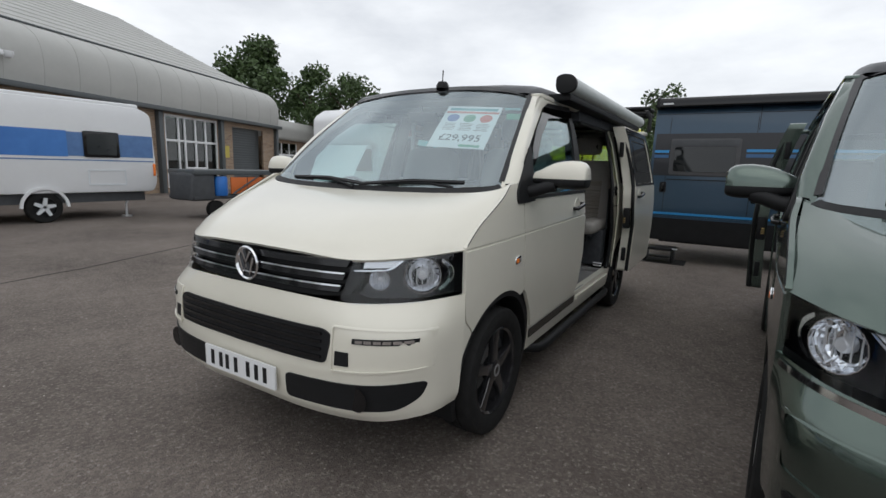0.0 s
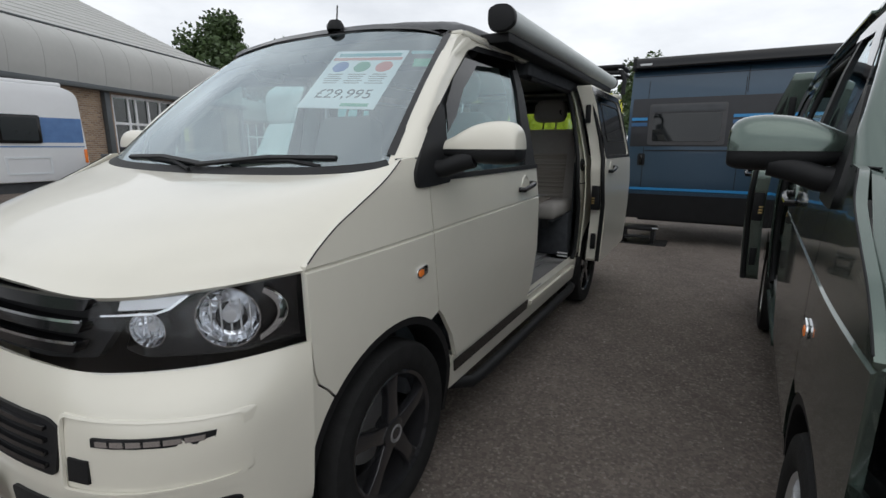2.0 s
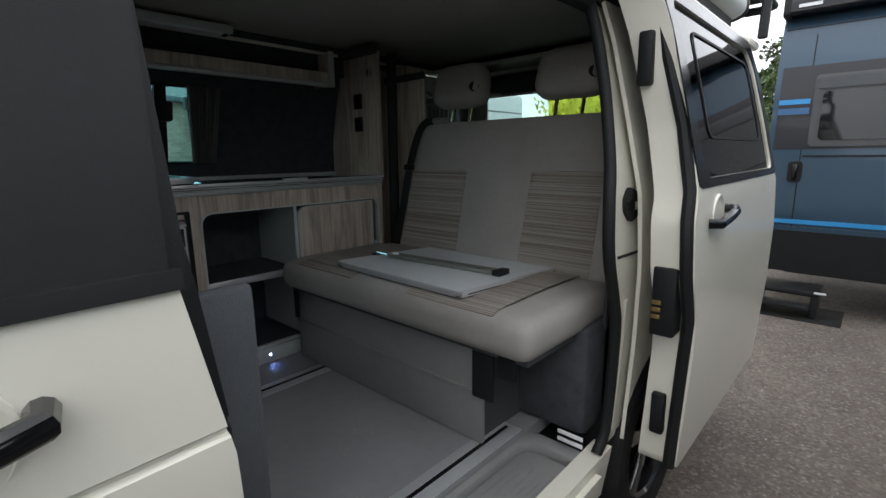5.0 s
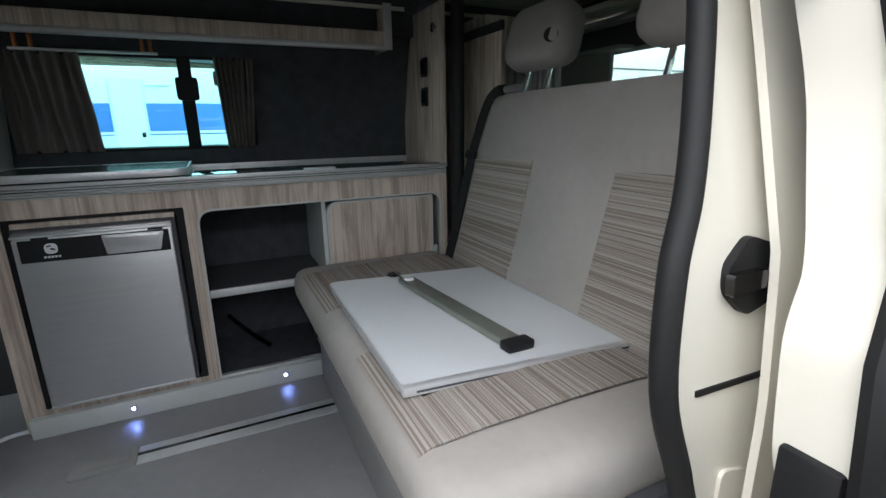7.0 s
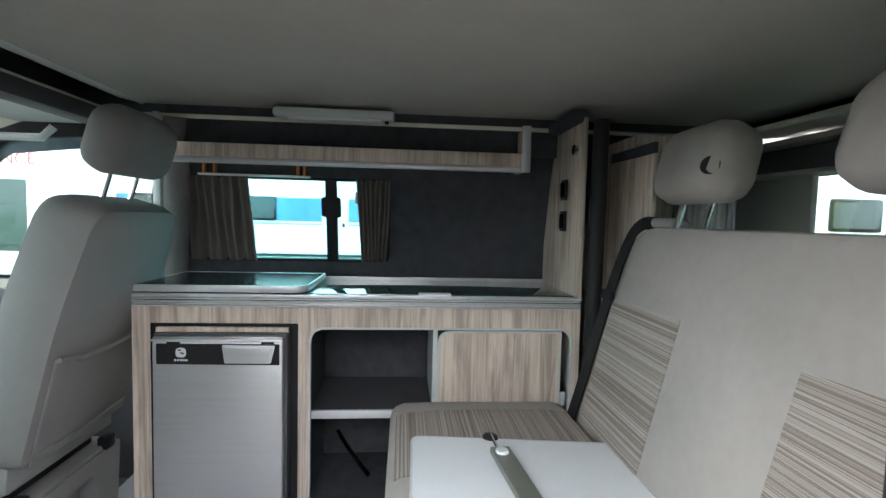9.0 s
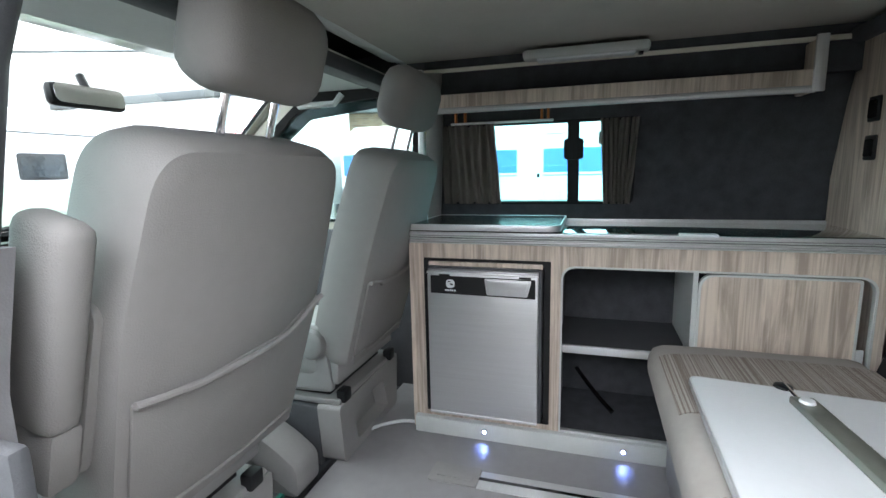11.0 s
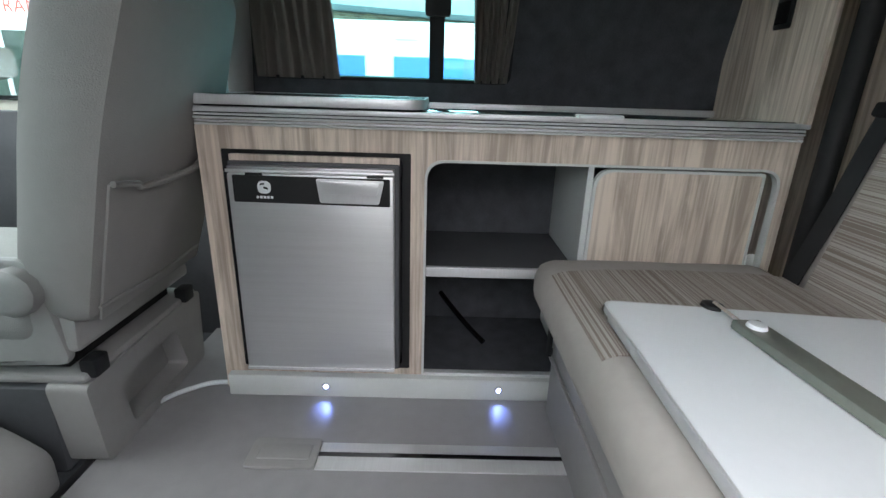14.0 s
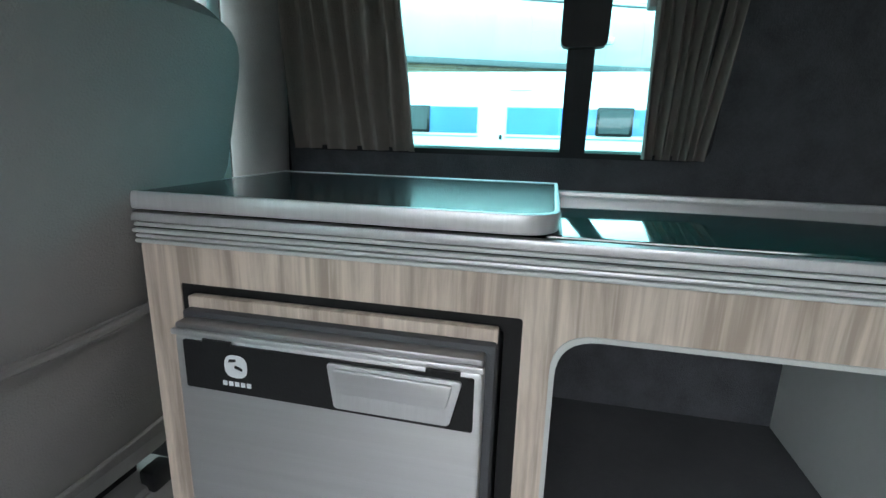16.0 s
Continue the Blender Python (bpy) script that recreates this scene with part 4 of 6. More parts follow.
    part("pillar_trim", panel([(2.16, .47), (2.35, .48), (2.38, .58), (2.385, .76), (2.365, 1.0), (2.335, 1.25), (2.325, 1.42), (2.16, 1.42)], thick=.06, off=-.060), SILLGREY, van, "grey plastic centre pillar trim")
    part("rear_jamb", panel(jo, thick=.012, off=-.032), paint, van, "painted rear door jamb").location.y = AFT
    part("jamb_gap", panel([(3.30, 1.083), (3.50, 1.077), (3.50, 1.085), (3.30, 1.091)], thick=.01, off=-.029, step=.2), BLACK, van).location.y = AFT
    part("jamb_moulding", panel(rounded([(3.345, .50), (3.42, .50), (3.42, .93), (3.35, .95)], .02), thick=.01, off=-.026), paint, van).location.y = AFT + .02
    part("striker_plate", panel(rounded([(3.33, 1.18), (3.385, 1.195), (3.402, 1.232), (3.385, 1.268), (3.335, 1.285), (3.290, 1.25), (3.290, 1.215)], .015), thick=.012, off=-.022), BLACK, van, "black door striker").location.y = AFT + .045
    part("striker_tongue", panel(rounded([(3.285, 1.215), (3.35, 1.22), (3.35, 1.243), (3.285, 1.243)], .006), thick=.012, off=-.010), GLOSS, van).location.y = AFT + .045
    part("door_track", panel([(2.36, .395), (3.42, .395), (3.42, .425), (2.36, .425)], thick=.03, off=.006), paint, van)
    # roof, underside, back
    part("roof_skin", box(-.79, .79, 1.66, 2.16, 1.872, 1.90, .012), paint, van)
    part("roof_skin", box(-.79, .79, 4.46, 4.84, 1.872, 1.90, .012), paint, van)
    for s in (-1, 1):
        part("roof_gutter", box(min(s * .73, s * .80), max(s * .73, s * .80), 2.16, 4.46, 1.884, 1.90, .004), paint, van)
    prof = [(-.74, 1.90), (-.74, 1.945), (-.725, 1.972), (-.69, 1.988), (-.5, 2.003), (-.25, 2.008), (0, 2.01), (.25, 2.008), (.5, 2.003), (.69, 1.988), (.725, 1.972), (.74, 1.945), (.74, 1.90)]
    rows = []
    for y, k, dz in ((1.60, .965, -.095), (1.62, .98, -.068), (1.67, .99, -.045), (1.78, 1.0, -.024), (1.95, 1.0, -.008), (2.2, 1.0, .0), (4.6, 1.0, .01), (4.8, .98, -.01)):
        rows.append([(x * k, y - (.05 * (1 - (abs(x) / .74) ** 2) if y < 1.9 else 0), max(1.895, z + dz) if z > 1.9 else 1.895) for x, z in prof])
    bm = sheet(rows)
    bm.faces.new([v for v in bm.verts if abs(v.co.y - 4.8) < .001][::1])
    bm.verts.ensure_lookup_table()
    bm.faces.new([bm.verts[i] for i in range(len(prof))])
    part("elevating_roof", bm, ROOF, van, "dark grey elevating roof")
    part("underbody", box(-.82, .82, 1.38, 4.8, .24, .40, .02), BLACK, van)
    part("engine_bay", box(-.60, .60, .36, 1.38, .24, 1.02, .03), BLACK, van)
    back = plate([(-.92, .35), (.92, .35), (.93, 1.2), (.78, 1.86), (-.78, 1.86), (-.93, 1.2)], "y", 4.86, 4.90, holes=[rounded([(-.80, 1.34), (.80, 1.34), (.745, 1.79), (-.745, 1.79)], .06)])
    part("tailgate", back, paint, van)
    part("rear_window", plate(rounded([(-.80, 1.34), (.80, 1.34), (.745, 1.79), (-.745, 1.79)], .06), "y", 4.875, 4.88), CLEAR, van)
    part("rear_spoiler", box(-.62, .93, 4.84, 5.05, 1.86, 1.90, .015), paint, van)
    part("rear_bumper", box(-.93, .93, 4.8, 4.97, .32, .62, .04), paint, van)
    return van


ALLOY = material("gloss_black_alloy", (.018, .018, .02), .22, coat=.8)
van = thing("camper_van", "cream white camper van with open sliding door", "camper van", at=Matrix.Translation((0, 0, .012)))
camper_body(van, CREAM)
for y in (.885, 3.90):
    for s in (-1, 1):
        wheel(van, s, y, ALLOY)
# awning and aerial
aw = [(-.07, .045), (-.03, .062), (.03, .055), (.062, .02), (.06, -.03), (.02, -.055), (-.05, -.055), (-.07, -.02)]
bm = plate([(0.885 + x, 1.985 + z) for x, z in rounded(aw, .02, 3)], "y", 1.92, 4.62)
awn = part("awning", bm, PALE, van, "rolled awning in a grey cassette")
for y0, y1 in ((1.885, 1.925), (4.615, 4.65)):
    part("end_cap", plate([(0.885 + x * 1.08, 1.985 + z * 1.08) for x, z in rounded(aw, .02, 3)], "y", y0, y1, bevel=.006), BLACK, awn)
part("awning_bracket", box(.74, .90, 1.95, 4.6, 1.885, 1.935, .008), BLACK, van)
part("roof_fin", lathe([(0, .045), (.02, .045), (.045, .03), (.05, 0)], "z", 16, (.09, 1.60, 1.955)), BLACK, van)
part("aerial", tube([(.07, 1.63, 1.98), (.055, 1.66, 2.09)], .004, 6), BLACK, van)

# the neighbour van: the same model, in green
gvan = thing("green_van", "metallic grey-green van with open sliding door", "van", at=Matrix.Translation((3.006, -.04, .012)) @ Matrix.Rotation(radians(-3.1), 4, "Z") @ Matrix.Diagonal((-1, 1, 1, 1)))
camper_body(gvan, GREEN, awning=False, mirror_tip=1.19)
for y in (.885, 3.90):
    for s in (-1, 1):
        wheel(gvan, s, y, STEEL, True)
part("load_floor", box(-.84, .9, 1.95, 4.75, .40, .49), PLASTIC, gvan, "grey load floor")
part("cab_seat", box(.12, .60, 1.75, 1.95, .80, 1.55, .06, 3), SEATGREY, gvan, "grey seat back")
part("rear_seat", box(-.4, .70, 2.95, 3.5, .80, .95, .05, 3), SEATGREY, gvan, "grey bench cushion")
part("rear_backrest", box(-.4, .70, 3.45, 3.6, .9, 1.55, .05, 3), SEATGREY, gvan, "grey bench backrest")
part("roof_lining", box(-.76, .76, 1.7, 4.8, 1.85, 1.868), LINING, gvan)
for s in (-1, 1):
    ch = [(s * x, nose_point(x, .815) - .004, .815 + .02 * (x - .55)) for x in np.linspace(.50, .925, 14)]
    part("chrome_strip", strip(ch, .022, .006, (0, -1, 0)), CHROME, gvan)


# ---- inside the camper ----
def inside(name, label, category, group="", kind=""):
    """A thing of the cabin, set back with it."""
    return thing(name, label, category, group, kind, at=Matrix.Translation((0, AFT, 0)))


floor = inside("van_floor", "grey vinyl floor with aluminium seat rails", "floor", kind="structure")
part("vinyl", box(-.86, .68, 1.945, 4.62, .44, .49), VINYL, floor, smooth=False)
part("cab_floor", box(-.86, .86, .88, 1.945, .40, .47), LINING, floor)
part("threshold_edge", box(-.66, .68, 1.93, 1.95, .46, .494, .003), BLACK, floor)
step = part("step_tray", box(.68, .90, 2.10, 3.24, .40, .445, .012), PLASTIC, floor, "moulded grey plastic step")
part("step_rim", plate(rounded([(.665, 2.08), (.92, 2.08), (.92, 3.26), (.665, 3.26)], .06), "z", .44, .478, holes=[rounded([(.70, 2.13), (.895, 2.13), (.895, 3.20), (.70, 3.20)], .06)], bevel=.008), PLASTIC, step)
for k in range(7):
    part("step_rib", box(.715 + k * .024, .727 + k * .024, 2.2, 3.12, .444, .449, .002), PLASTIC, step)
part("step_label", box(.79, .875, 3.235, 3.24, .50, .512, .001), WHITE, floor)
part("step_label", box(.79, .875, 3.235, 3.24, .525, .537, .001), WHITE, floor)
for x in (-.235, .625):
    part("seat_rail", box(x - .045, x + .045, 2.468, 3.22, .488, .493, .002), ALU, floor, "aluminium seat rail")
    part("rail_slot", box(x - .010, x + .003, 2.468, 3.20, .491, .4945), GLOSS, floor)
    part("rail_end_cap", plate(rounded([(x - .055, 2.30), (x + .045, 2.30), (x + .045, 2.468), (x - .055, 2.468)], .012), "z", .488, .497, bevel=.003), PLASTIC, floor)
    part("end_cap_rib", box(x - .03, x + .02, 2.325, 2.45, .495, .500, .003), PLASTIC, floor)
part("carpet", box(-.06, .16, 1.2, 1.86, .47, .482, .003), CARPET, floor, "dark flecked carpet with green edge")
part("carpet_edge", box(-.065, .165, 1.855, 1.87, .47, .486, .003), material("green_binding", (.02, .22, .17), .8), floor)

# linings
lin = inside("wall_lining", "anthracite carpet-lined van wall with curtained window", "wall", kind="structure")
OPEN = rounded([(2.19, 1.372), (2.93, 1.372), (2.93, 1.688), (2.19, 1.688)], .03)
part("side_lining", mirrored(panel([(1.98, .49), (4.62, .49), (4.62, 1.30), (3.99, 1.30), (3.99, 1.875), (2.14, 1.875), (2.14, 1.2), (1.98, 1.2)], [OPEN], thick=.004, off=-.022, step=.08)), LINING, lin)
part("window_reveal", mirrored(panel(rounded([(2.18, 1.362), (2.96, 1.362), (2.96, 1.698), (2.18, 1.698)], .03), [OPEN], thick=.020, off=-.010, step=.08)), BLACK, lin)
part("window_pane", mirrored(panel(OPEN, thick=.003, off=-.012, step=.08)), TEAL, lin, "teal tinted sliding window pane")
part("window_bar", mirrored(panel([(2.703, 1.37), (2.748, 1.37), (2.748, 1.69), (2.703, 1.69)], thick=.022, off=-.008, step=.08)), BLACK, lin)
part("window_catch", mirrored(panel(rounded([(2.69, 1.545), (2.765, 1.545), (2.765, 1.625), (2.69, 1.625)], .012), thick=.025, off=-.028, step=.08)), BLACK, lin)
part("rear_side_lining", box(.84, .85, 3.42, 4.62, .49, 1.26), LINING, lin)
part("wheel_box", box(.55, .85, 3.30, 4.5, .49, .86, .03), LINING, lin)
part("upper_frieze", box(-.80, -.738, 2.14, 4.0, 1.80, 1.944), LINING, lin)
part("side_frieze", box(.70, .80, 2.35, 4.6, 1.82, 1.95, .01), LINING, lin)
for s in (-1, 1):
    part("pillar_cover", tube([(s * .86, 2.10, .6 if s < 0 else 1.22), (s * .855, 2.10, 1.24), (s * .80, 2.14, 1.65), (s * .73, 2.16, 1.90)], .055 if s < 0 else .036, 12), PLASTIC if s < 0 else DARKGREY, lin, "moulded belt pillar cover")
    part("cab_door_card", box(s * .875 - .012, s * .875 + .012, 1.2, 2.25, .45, 1.24, .008), DARKGREY, lin)
    part("grab_handle", tube([(s * .70, 1.55, 1.84), (s * .685, 1.58, 1.80), (s * .685, 1.75, 1.80), (s * .70, 1.78, 1.84)], .014, 8), PALE, lin)

head = inside("ceiling", "grey cloth ceiling panel with dark trim", "ceiling", kind="structure")
part("roof_panel", plate(rounded([(-.79, 2.06), (.76, 2.06), (.76, 4.35), (-.79, 4.35)], .06), "z", 1.945, 1.962), CEILING, head)
part("panel_edge", tube([(-.785, 2.055, 1.952), (.755, 2.055, 1.952)], .012, 8), PALE, head)
part("panel_edge", tube([(-.79, 2.06, 1.945), (-.79, 4.35, 1.945)], .006, 6), ALU, head)
for k in range(4):
    part("roof_pleat", tube([(-.74, 2.04 - k * .018, 1.956 + k * .004), (.72, 2.04 - k * .018, 1.956 + k * .004)], .010, 8), PALE, head)
part("cab_headliner", plate([(-.76, 1.62), (.76, 1.62), (.78, 1.98), (-.78, 1.98)], "z", 1.865, 1.875), PALE, head)
part("cab_headliner_bow", box(-.78, .78, 1.92, 2.00, 1.84, 1.90, .02), DARKGREY, head)
part("rear_headliner", box(-.78, .78, 4.35, 4.64, 1.84, 1.86), CEILING, head)
part("rear_header", box(-.76, .72, 4.40, 4.50, 1.73, 1.845, .03), DARKGREY, head, "dark tailgate header trim")

# overhead shelf
shelf = inside("overhead_shelf", "oak-edged open shelf with aluminium trim on lined wall", "shelf")
part("shelf_board", box(-.875, -.66, 2.16, 3.46, 1.765, 1.785, .002), OAK, shelf)
part("shelf_lip", box(-.672, -.655, 2.16, 3.46, 1.745, 1.80, .004), OAK, shelf)
part("shelf_trim", tube([(-.660, 2.16, 1.74), (-.660, 3.46, 1.74)], .012, 10), ALU, shelf, "aluminium edge trim")
part("end_panel", box(-.875, -.645, 3.452, 3.475, 1.735, 1.89, .004), OAK, shelf)
part("end_trim", box(-.652, -.640, 3.447, 3.480, 1.73, 1.90, .003), ALU, shelf)
part("support_post", box(-.68, -.65, 2.135, 2.16, 1.30, 1.90, .004), ALU, shelf)
rail = inside("hook_rail", "chrome hanging rail with copper hooks", "rail")
part("bar", box(-.80, -.775, 2.235, 2.65, 1.695, 1.703, .002), ALU, rail)
for y in (2.25, 2.29, 2.60, 2.625):
    part("hook", box(-.797, -.778, y, y + .010, 1.70, 1.765, .003), COPPER, rail)
strip_lamp = inside("strip_lamp", "slim white strip lamp under the ceiling", "lamp")
part("housing", box(-.68, -.62, 2.55, 2.975, 1.895, 1.93, .012), PALE, strip_lamp)
part("diffuser", box(-.675, -.625, 2.60, 2.93, 1.888, 1.90, .006), LAMINATE, strip_lamp)
part("switch", box(-.67, -.64, 2.94, 2.955, 1.888, 1.90, .002), BLACK, strip_lamp)

# curtains: gathered cloth beside the window
def curtain(y0, y1, lean):
    rows = []
    for k in range(13):
        t = k / 12
        z = 1.365 + (1.695 - 1.365) * t
        r = []
        for j in range(81):
            u = j / 80
            y = y0 + (y1 - y0) * u + lean * (1 - t) * (u - .5)
            r.append((-flank(3, z) + .042 + .012 * math.sin(u * 46 + .6 * math.sin(5 * t + u * 9)) + .006 * math.sin(u * 21 + t), y, z))
        rows.append(r)
    c = inside("curtain", "gathered dark grey curtain beside the window", "curtain", group="window curtains")
    part("cloth", sheet(rows, .003), CURTAIN, c)
    part("tie", box(-.845, -.815, y0 - .005, y0 + .012, 1.60, 1.65, .004), PLASTIC, c)
curtain(2.185, 2.415, .03)
curtain(2.825, 2.965, -.04)

# kitchen
KX, KY0, KY1 = -.494, 2.155, 3.625
kit = inside("kitchen_unit", "grey oak kitchen unit with open cupboard and dark top", "kitchen unit")
fr_hole = rounded([(2.20, .575), (2.672, .575), (2.672, 1.19), (2.20, 1.19)], .004, 2)
cup_hole = rounded([(2.712, .56), (3.605, .56), (3.605, 1.172), (2.712, 1.172)], [.004, .004, .05, .05], 8)
part("face_frame", plate([(KY0, .55), (KY1, .55), (KY1, 1.262), (KY0, 1.262)], "x", KX - .016, KX, holes=[fr_hole, cup_hole]), OAK, kit, "grey oak face frame")
part("opening_trim", plate(rounded([(2.707, .555), (3.61, .555), (3.61, 1.177), (2.707, 1.177)], [.004, .004, .052, .052], 8), "x", KX - .018, KX + .003, holes=[rounded([(2.713, .561), (3.604, .561), (3.604, 1.171), (2.713, 1.171)], [.004, .004, .05, .05], 8)]), PALE, kit)
part("fridge_surround", plate(fr_hole, "x", KX - .07, KX - .002, holes=[rounded([(2.222, .59), (2.650, .59), (2.650, 1.172), (2.222, 1.172)], .004, 2)]), BLACK, kit)
part("side_panel", box(-.875, KX, KY0 - .012, KY0, .50, 1.262), OAK, kit)
part("end_panel", box(-.875, KX, KY1, KY1 + .012, .50, 1.262), OAK, kit)
part("divider", box(-.875, KX - .016, 2.675, 2.700, .55, 1.26), DARKGREY, kit)
part("cupboard_back", box(-.872, -.86, 2.70, 3.62, .55, 1.26), LINING, kit)
part("cupboard_floor", box(-.872, KX - .016, 2.70, 3.62, .545, .562), LINING, kit)
part("cupboard_side", box(-.86, KX - .022, 3.125, 3.14, .56, 1.255), PALE, kit, "pale grey inner partition")
sh = part("inner_shelf", box(-.86, KX - .02, 2.702, 3.124, .862, .885), DARKGREY, kit, "dark shelf with metal edge")
part("shelf_edge", box(KX - .022, KX - .006, 2.714, 3.124, .860, .888, .003), ALU, sh)
part("bottom_edge", box(KX - .02, KX + .002, 2.714, 3.10, .548, .564, .003), ALU, kit)
part("cable", tube(spline([(-.85, 2.76, .66), (-.80, 2.79, .64), (-.72, 2.85, .60), (-.66, 2.90, .573)], 10), .009, 8), GLOSS, kit)
dr = part("cupboard_door", plate(rounded([(3.145, .575), (3.572, .575), (3.572, 1.16), (3.145, 1.16)], [.01, .01, .01, .05], 7), "x", KX - .030, KX - .012), OAK, kit, "grey oak cupboard door slightly ajar")
part("door_trim", plate(rounded([(3.140, .57), (3.577, .57), (3.577, 1.165), (3.140, 1.165)], [.01, .01, .01, .052], 7), "x", KX - .028, KX - .010, holes=[rounded([(3.147, .577), (3.570, .577), (3.570, 1.158), (3.147, 1.158)], [.01, .01, .01, .048], 7)]), PALE, dr)
part("hinge", box(KX - .012, KX - .004, 3.575, 3.595, .90, .95, .002), PALE, kit)
plinth = part("plinth", box(-.86, KX + .024, KY0, 3.10, .488, .556, .006), PALE, kit, "pale grey plinth with two lamps")
for y in (2.435, 2.931):
    led = inside("plinth_lamp", "small blue-white plinth lamp lit", "lamp", group="plinth lamps")
    part("bezel", lathe([(0, .012), (.004, .011), (.0045, .007)], "x", 16, (KX + .0245, y, .527)), CHROME, led)
    part("bulb", lathe([(.002, .007), (.006, .005), (.007, 0)], "x", 14, (KX + .0255, y, .527)), LED, led)
    lamp = new("plinth_light", bpy.data.lights.new("plinth_light", "SPOT"))
    lamp.data.energy, lamp.data.color, lamp.data.shadow_soft_size = 0.045, (0.18, 0.3, 1.0), 0.004
    lamp.data.spot_size, lamp.data.spot_blend = radians(70), 0.8
    lamp.matrix_world = look((KX + .036, y + AFT, .527), (KX + .075, y + AFT, .488))
top = inside("worktop", "dark glossy kitchen worktop with aluminium edge", "worktop")
part("slab", box(-.875, KX + .012, KY0 - .005, KY1 + .005, 1.264, 1.286, .003), WORKTOP, top)
part("edge_rail", box(KX + .008, KX + .024, KY0 - .008, KY1 + .008, 1.2785, 1.291, .003), ALU, top, "aluminium front edge")
for k, (d, z) in enumerate(((.018, 1.2705), (.021, 1.2625), (.016, 1.2545), (.018, 1.2475))):
    part("edge_rib", box(KX - .002, KX + d, KY0 - .004, KY1 + .004, z, z + .0055, .0022), ALU if k == 2 else PALE, top)
part("glass_lid", box(-.85, KX + .004, 2.69, 3.61, 1.287, 1.294, .003), HOBGLASS, top, "green tinted glass hob cover")
part("back_rail", box(-.875, -.862, KY0, KY1, 1.286, 1.304, .003), ALU, top)
part("catch", box(KX - .01, KX + .028, 3.07, 3.18, 1.288, 1.298, .003), LAMINATE, top)
lid = inside("folding_worktop_lid", "dark hinged lid with rounded aluminium edge on worktop", "lid")
part("board", plate(rounded([(-.84, 2.165), (KX + .026, 2.165), (KX + .026, 2.70), (-.84, 2.70)], [.004, .01, .05, .004], 8), "z", 1.298, 1.318), WORKTOP, lid)
part("edge_band", plate(rounded([(-.845, 2.160), (KX + .030, 2.160), (KX + .030, 2.705), (-.845, 2.705)], [.004, .01, .052, .004], 8), "z", 1.296, 1.3195, holes=[rounded([(-.838, 2.167), (KX + .023, 2.167), (KX + .023, 2.698), (-.838, 2.698)], [.004, .01, .048, .004], 8)], bevel=.003), ALU, lid)
part("hinge_block", box(-.56, KX + .01, 2.17, 2.25, 1.286, 1.297, .003), BLACK, lid)

# fridge
fr = inside("fridge", "silver compressor fridge with black control band", "fridge")
part("body", box(-.86, -.462, 2.226, 2.645, .592, 1.165, .004), DARKGREY, fr)
door = part("door", plate(rounded([(2.232, .598), (2.634, .598), (2.634, 1.140), (2.232, 1.140)], .006), "x", -.462, -.440, bevel=.003), STEEL, fr, "brushed silver door")
part("top_bar", box(-.470, -.440, 2.233, 2.634, 1.144, 1.157, .003), DULLSTEEL, door)
part("top_bar_lip", box(-.441, -.434, 2.231, 2.636, 1.142, 1.150, .002), STEEL, door)
part("infill_board", box(-.49, -.475, 2.226, 2.645, 1.150, 1.180, .002), OAK, fr)
part("control_band", plate(rounded([(2.246, 1.070), (2.625, 1.066), (2.625, 1.134), (2.246, 1.136)], .003), "x", -.442, -.437), BLACK, door)
part("edge_strip", box(-.442, -.436, 2.232, 2.634, .598, .606, .002), ALU, door)
hd = part("handle_recess", plate(rounded([(2.455, 1.073), (2.598, 1.072), (2.612, 1.130), (2.447, 1.132)], .006), "x", -.438, -.433, bevel=.001), ALU, door, "silver recessed pull handle")
part("handle_lip", plate(rounded([(2.463, 1.096), (2.594, 1.095), (2.602, 1.126), (2.457, 1.128)], .004), "x", -.434, -.428, bevel=.002), STEEL, hd)
mk = part("maker_mark", plate(rounded([(2.305, 1.092), (2.337, 1.092), (2.337, 1.123), (2.305, 1.123)], .014), "x", -.4375, -.4362, holes=[rounded([(2.318, 1.105), (2.330, 1.101), (2.331, 1.106), (2.320, 1.110)], .002), rounded([(2.310, 1.112), (2.322, 1.114), (2.322, 1.118), (2.312, 1.117)], .001)]), LAMINATE, door, "small pale round emblem")
for k in range(5):
    part("mark_bar", box(-.4375, -.4362, 2.301 + k * .0085, 2.307 + k * .0085, 1.080, 1.086), LAMINATE, mk)
for y in (2.28, 2.57):
    part("hinge_notch", box(-.434, -.431, y, y + .04, 1.137, 1.143), BLACK, door)

# crumbs and flecks trodden into the floor
cr = inside("floor_crumbs", "pale crumbs scattered on the vinyl floor", "crumbs", kind="stuff")
rnd = random.Random(8)
bm = bmesh.new()
for _ in range(16):
    q = (rnd.uniform(-.1, .6), rnd.uniform(2.6, 2.98), .4905)
    w = rnd.uniform(.0012, .0042)
    bmesh.ops.create_icosphere(bm, subdivisions=1, radius=w, matrix=Matrix.Translation(q) @ Matrix.Diagonal((rnd.uniform(.6, 2), rnd.uniform(.6, 1.4), .5, 1)))
part("flecks", bm, material("crumb", (.45, .37, .25), .9), cr)

# white cable on the floor
cb = inside("white_cable", "loose white cable on the floor by the unit", "cable")
part("cord", tube(spline([(-.51, 2.15, .505), (-.50, 2.08, .503), (-.44, 2.0, .500), (-.37, 1.965, .499)], 16), .007, 8), LAMINATE, cb)

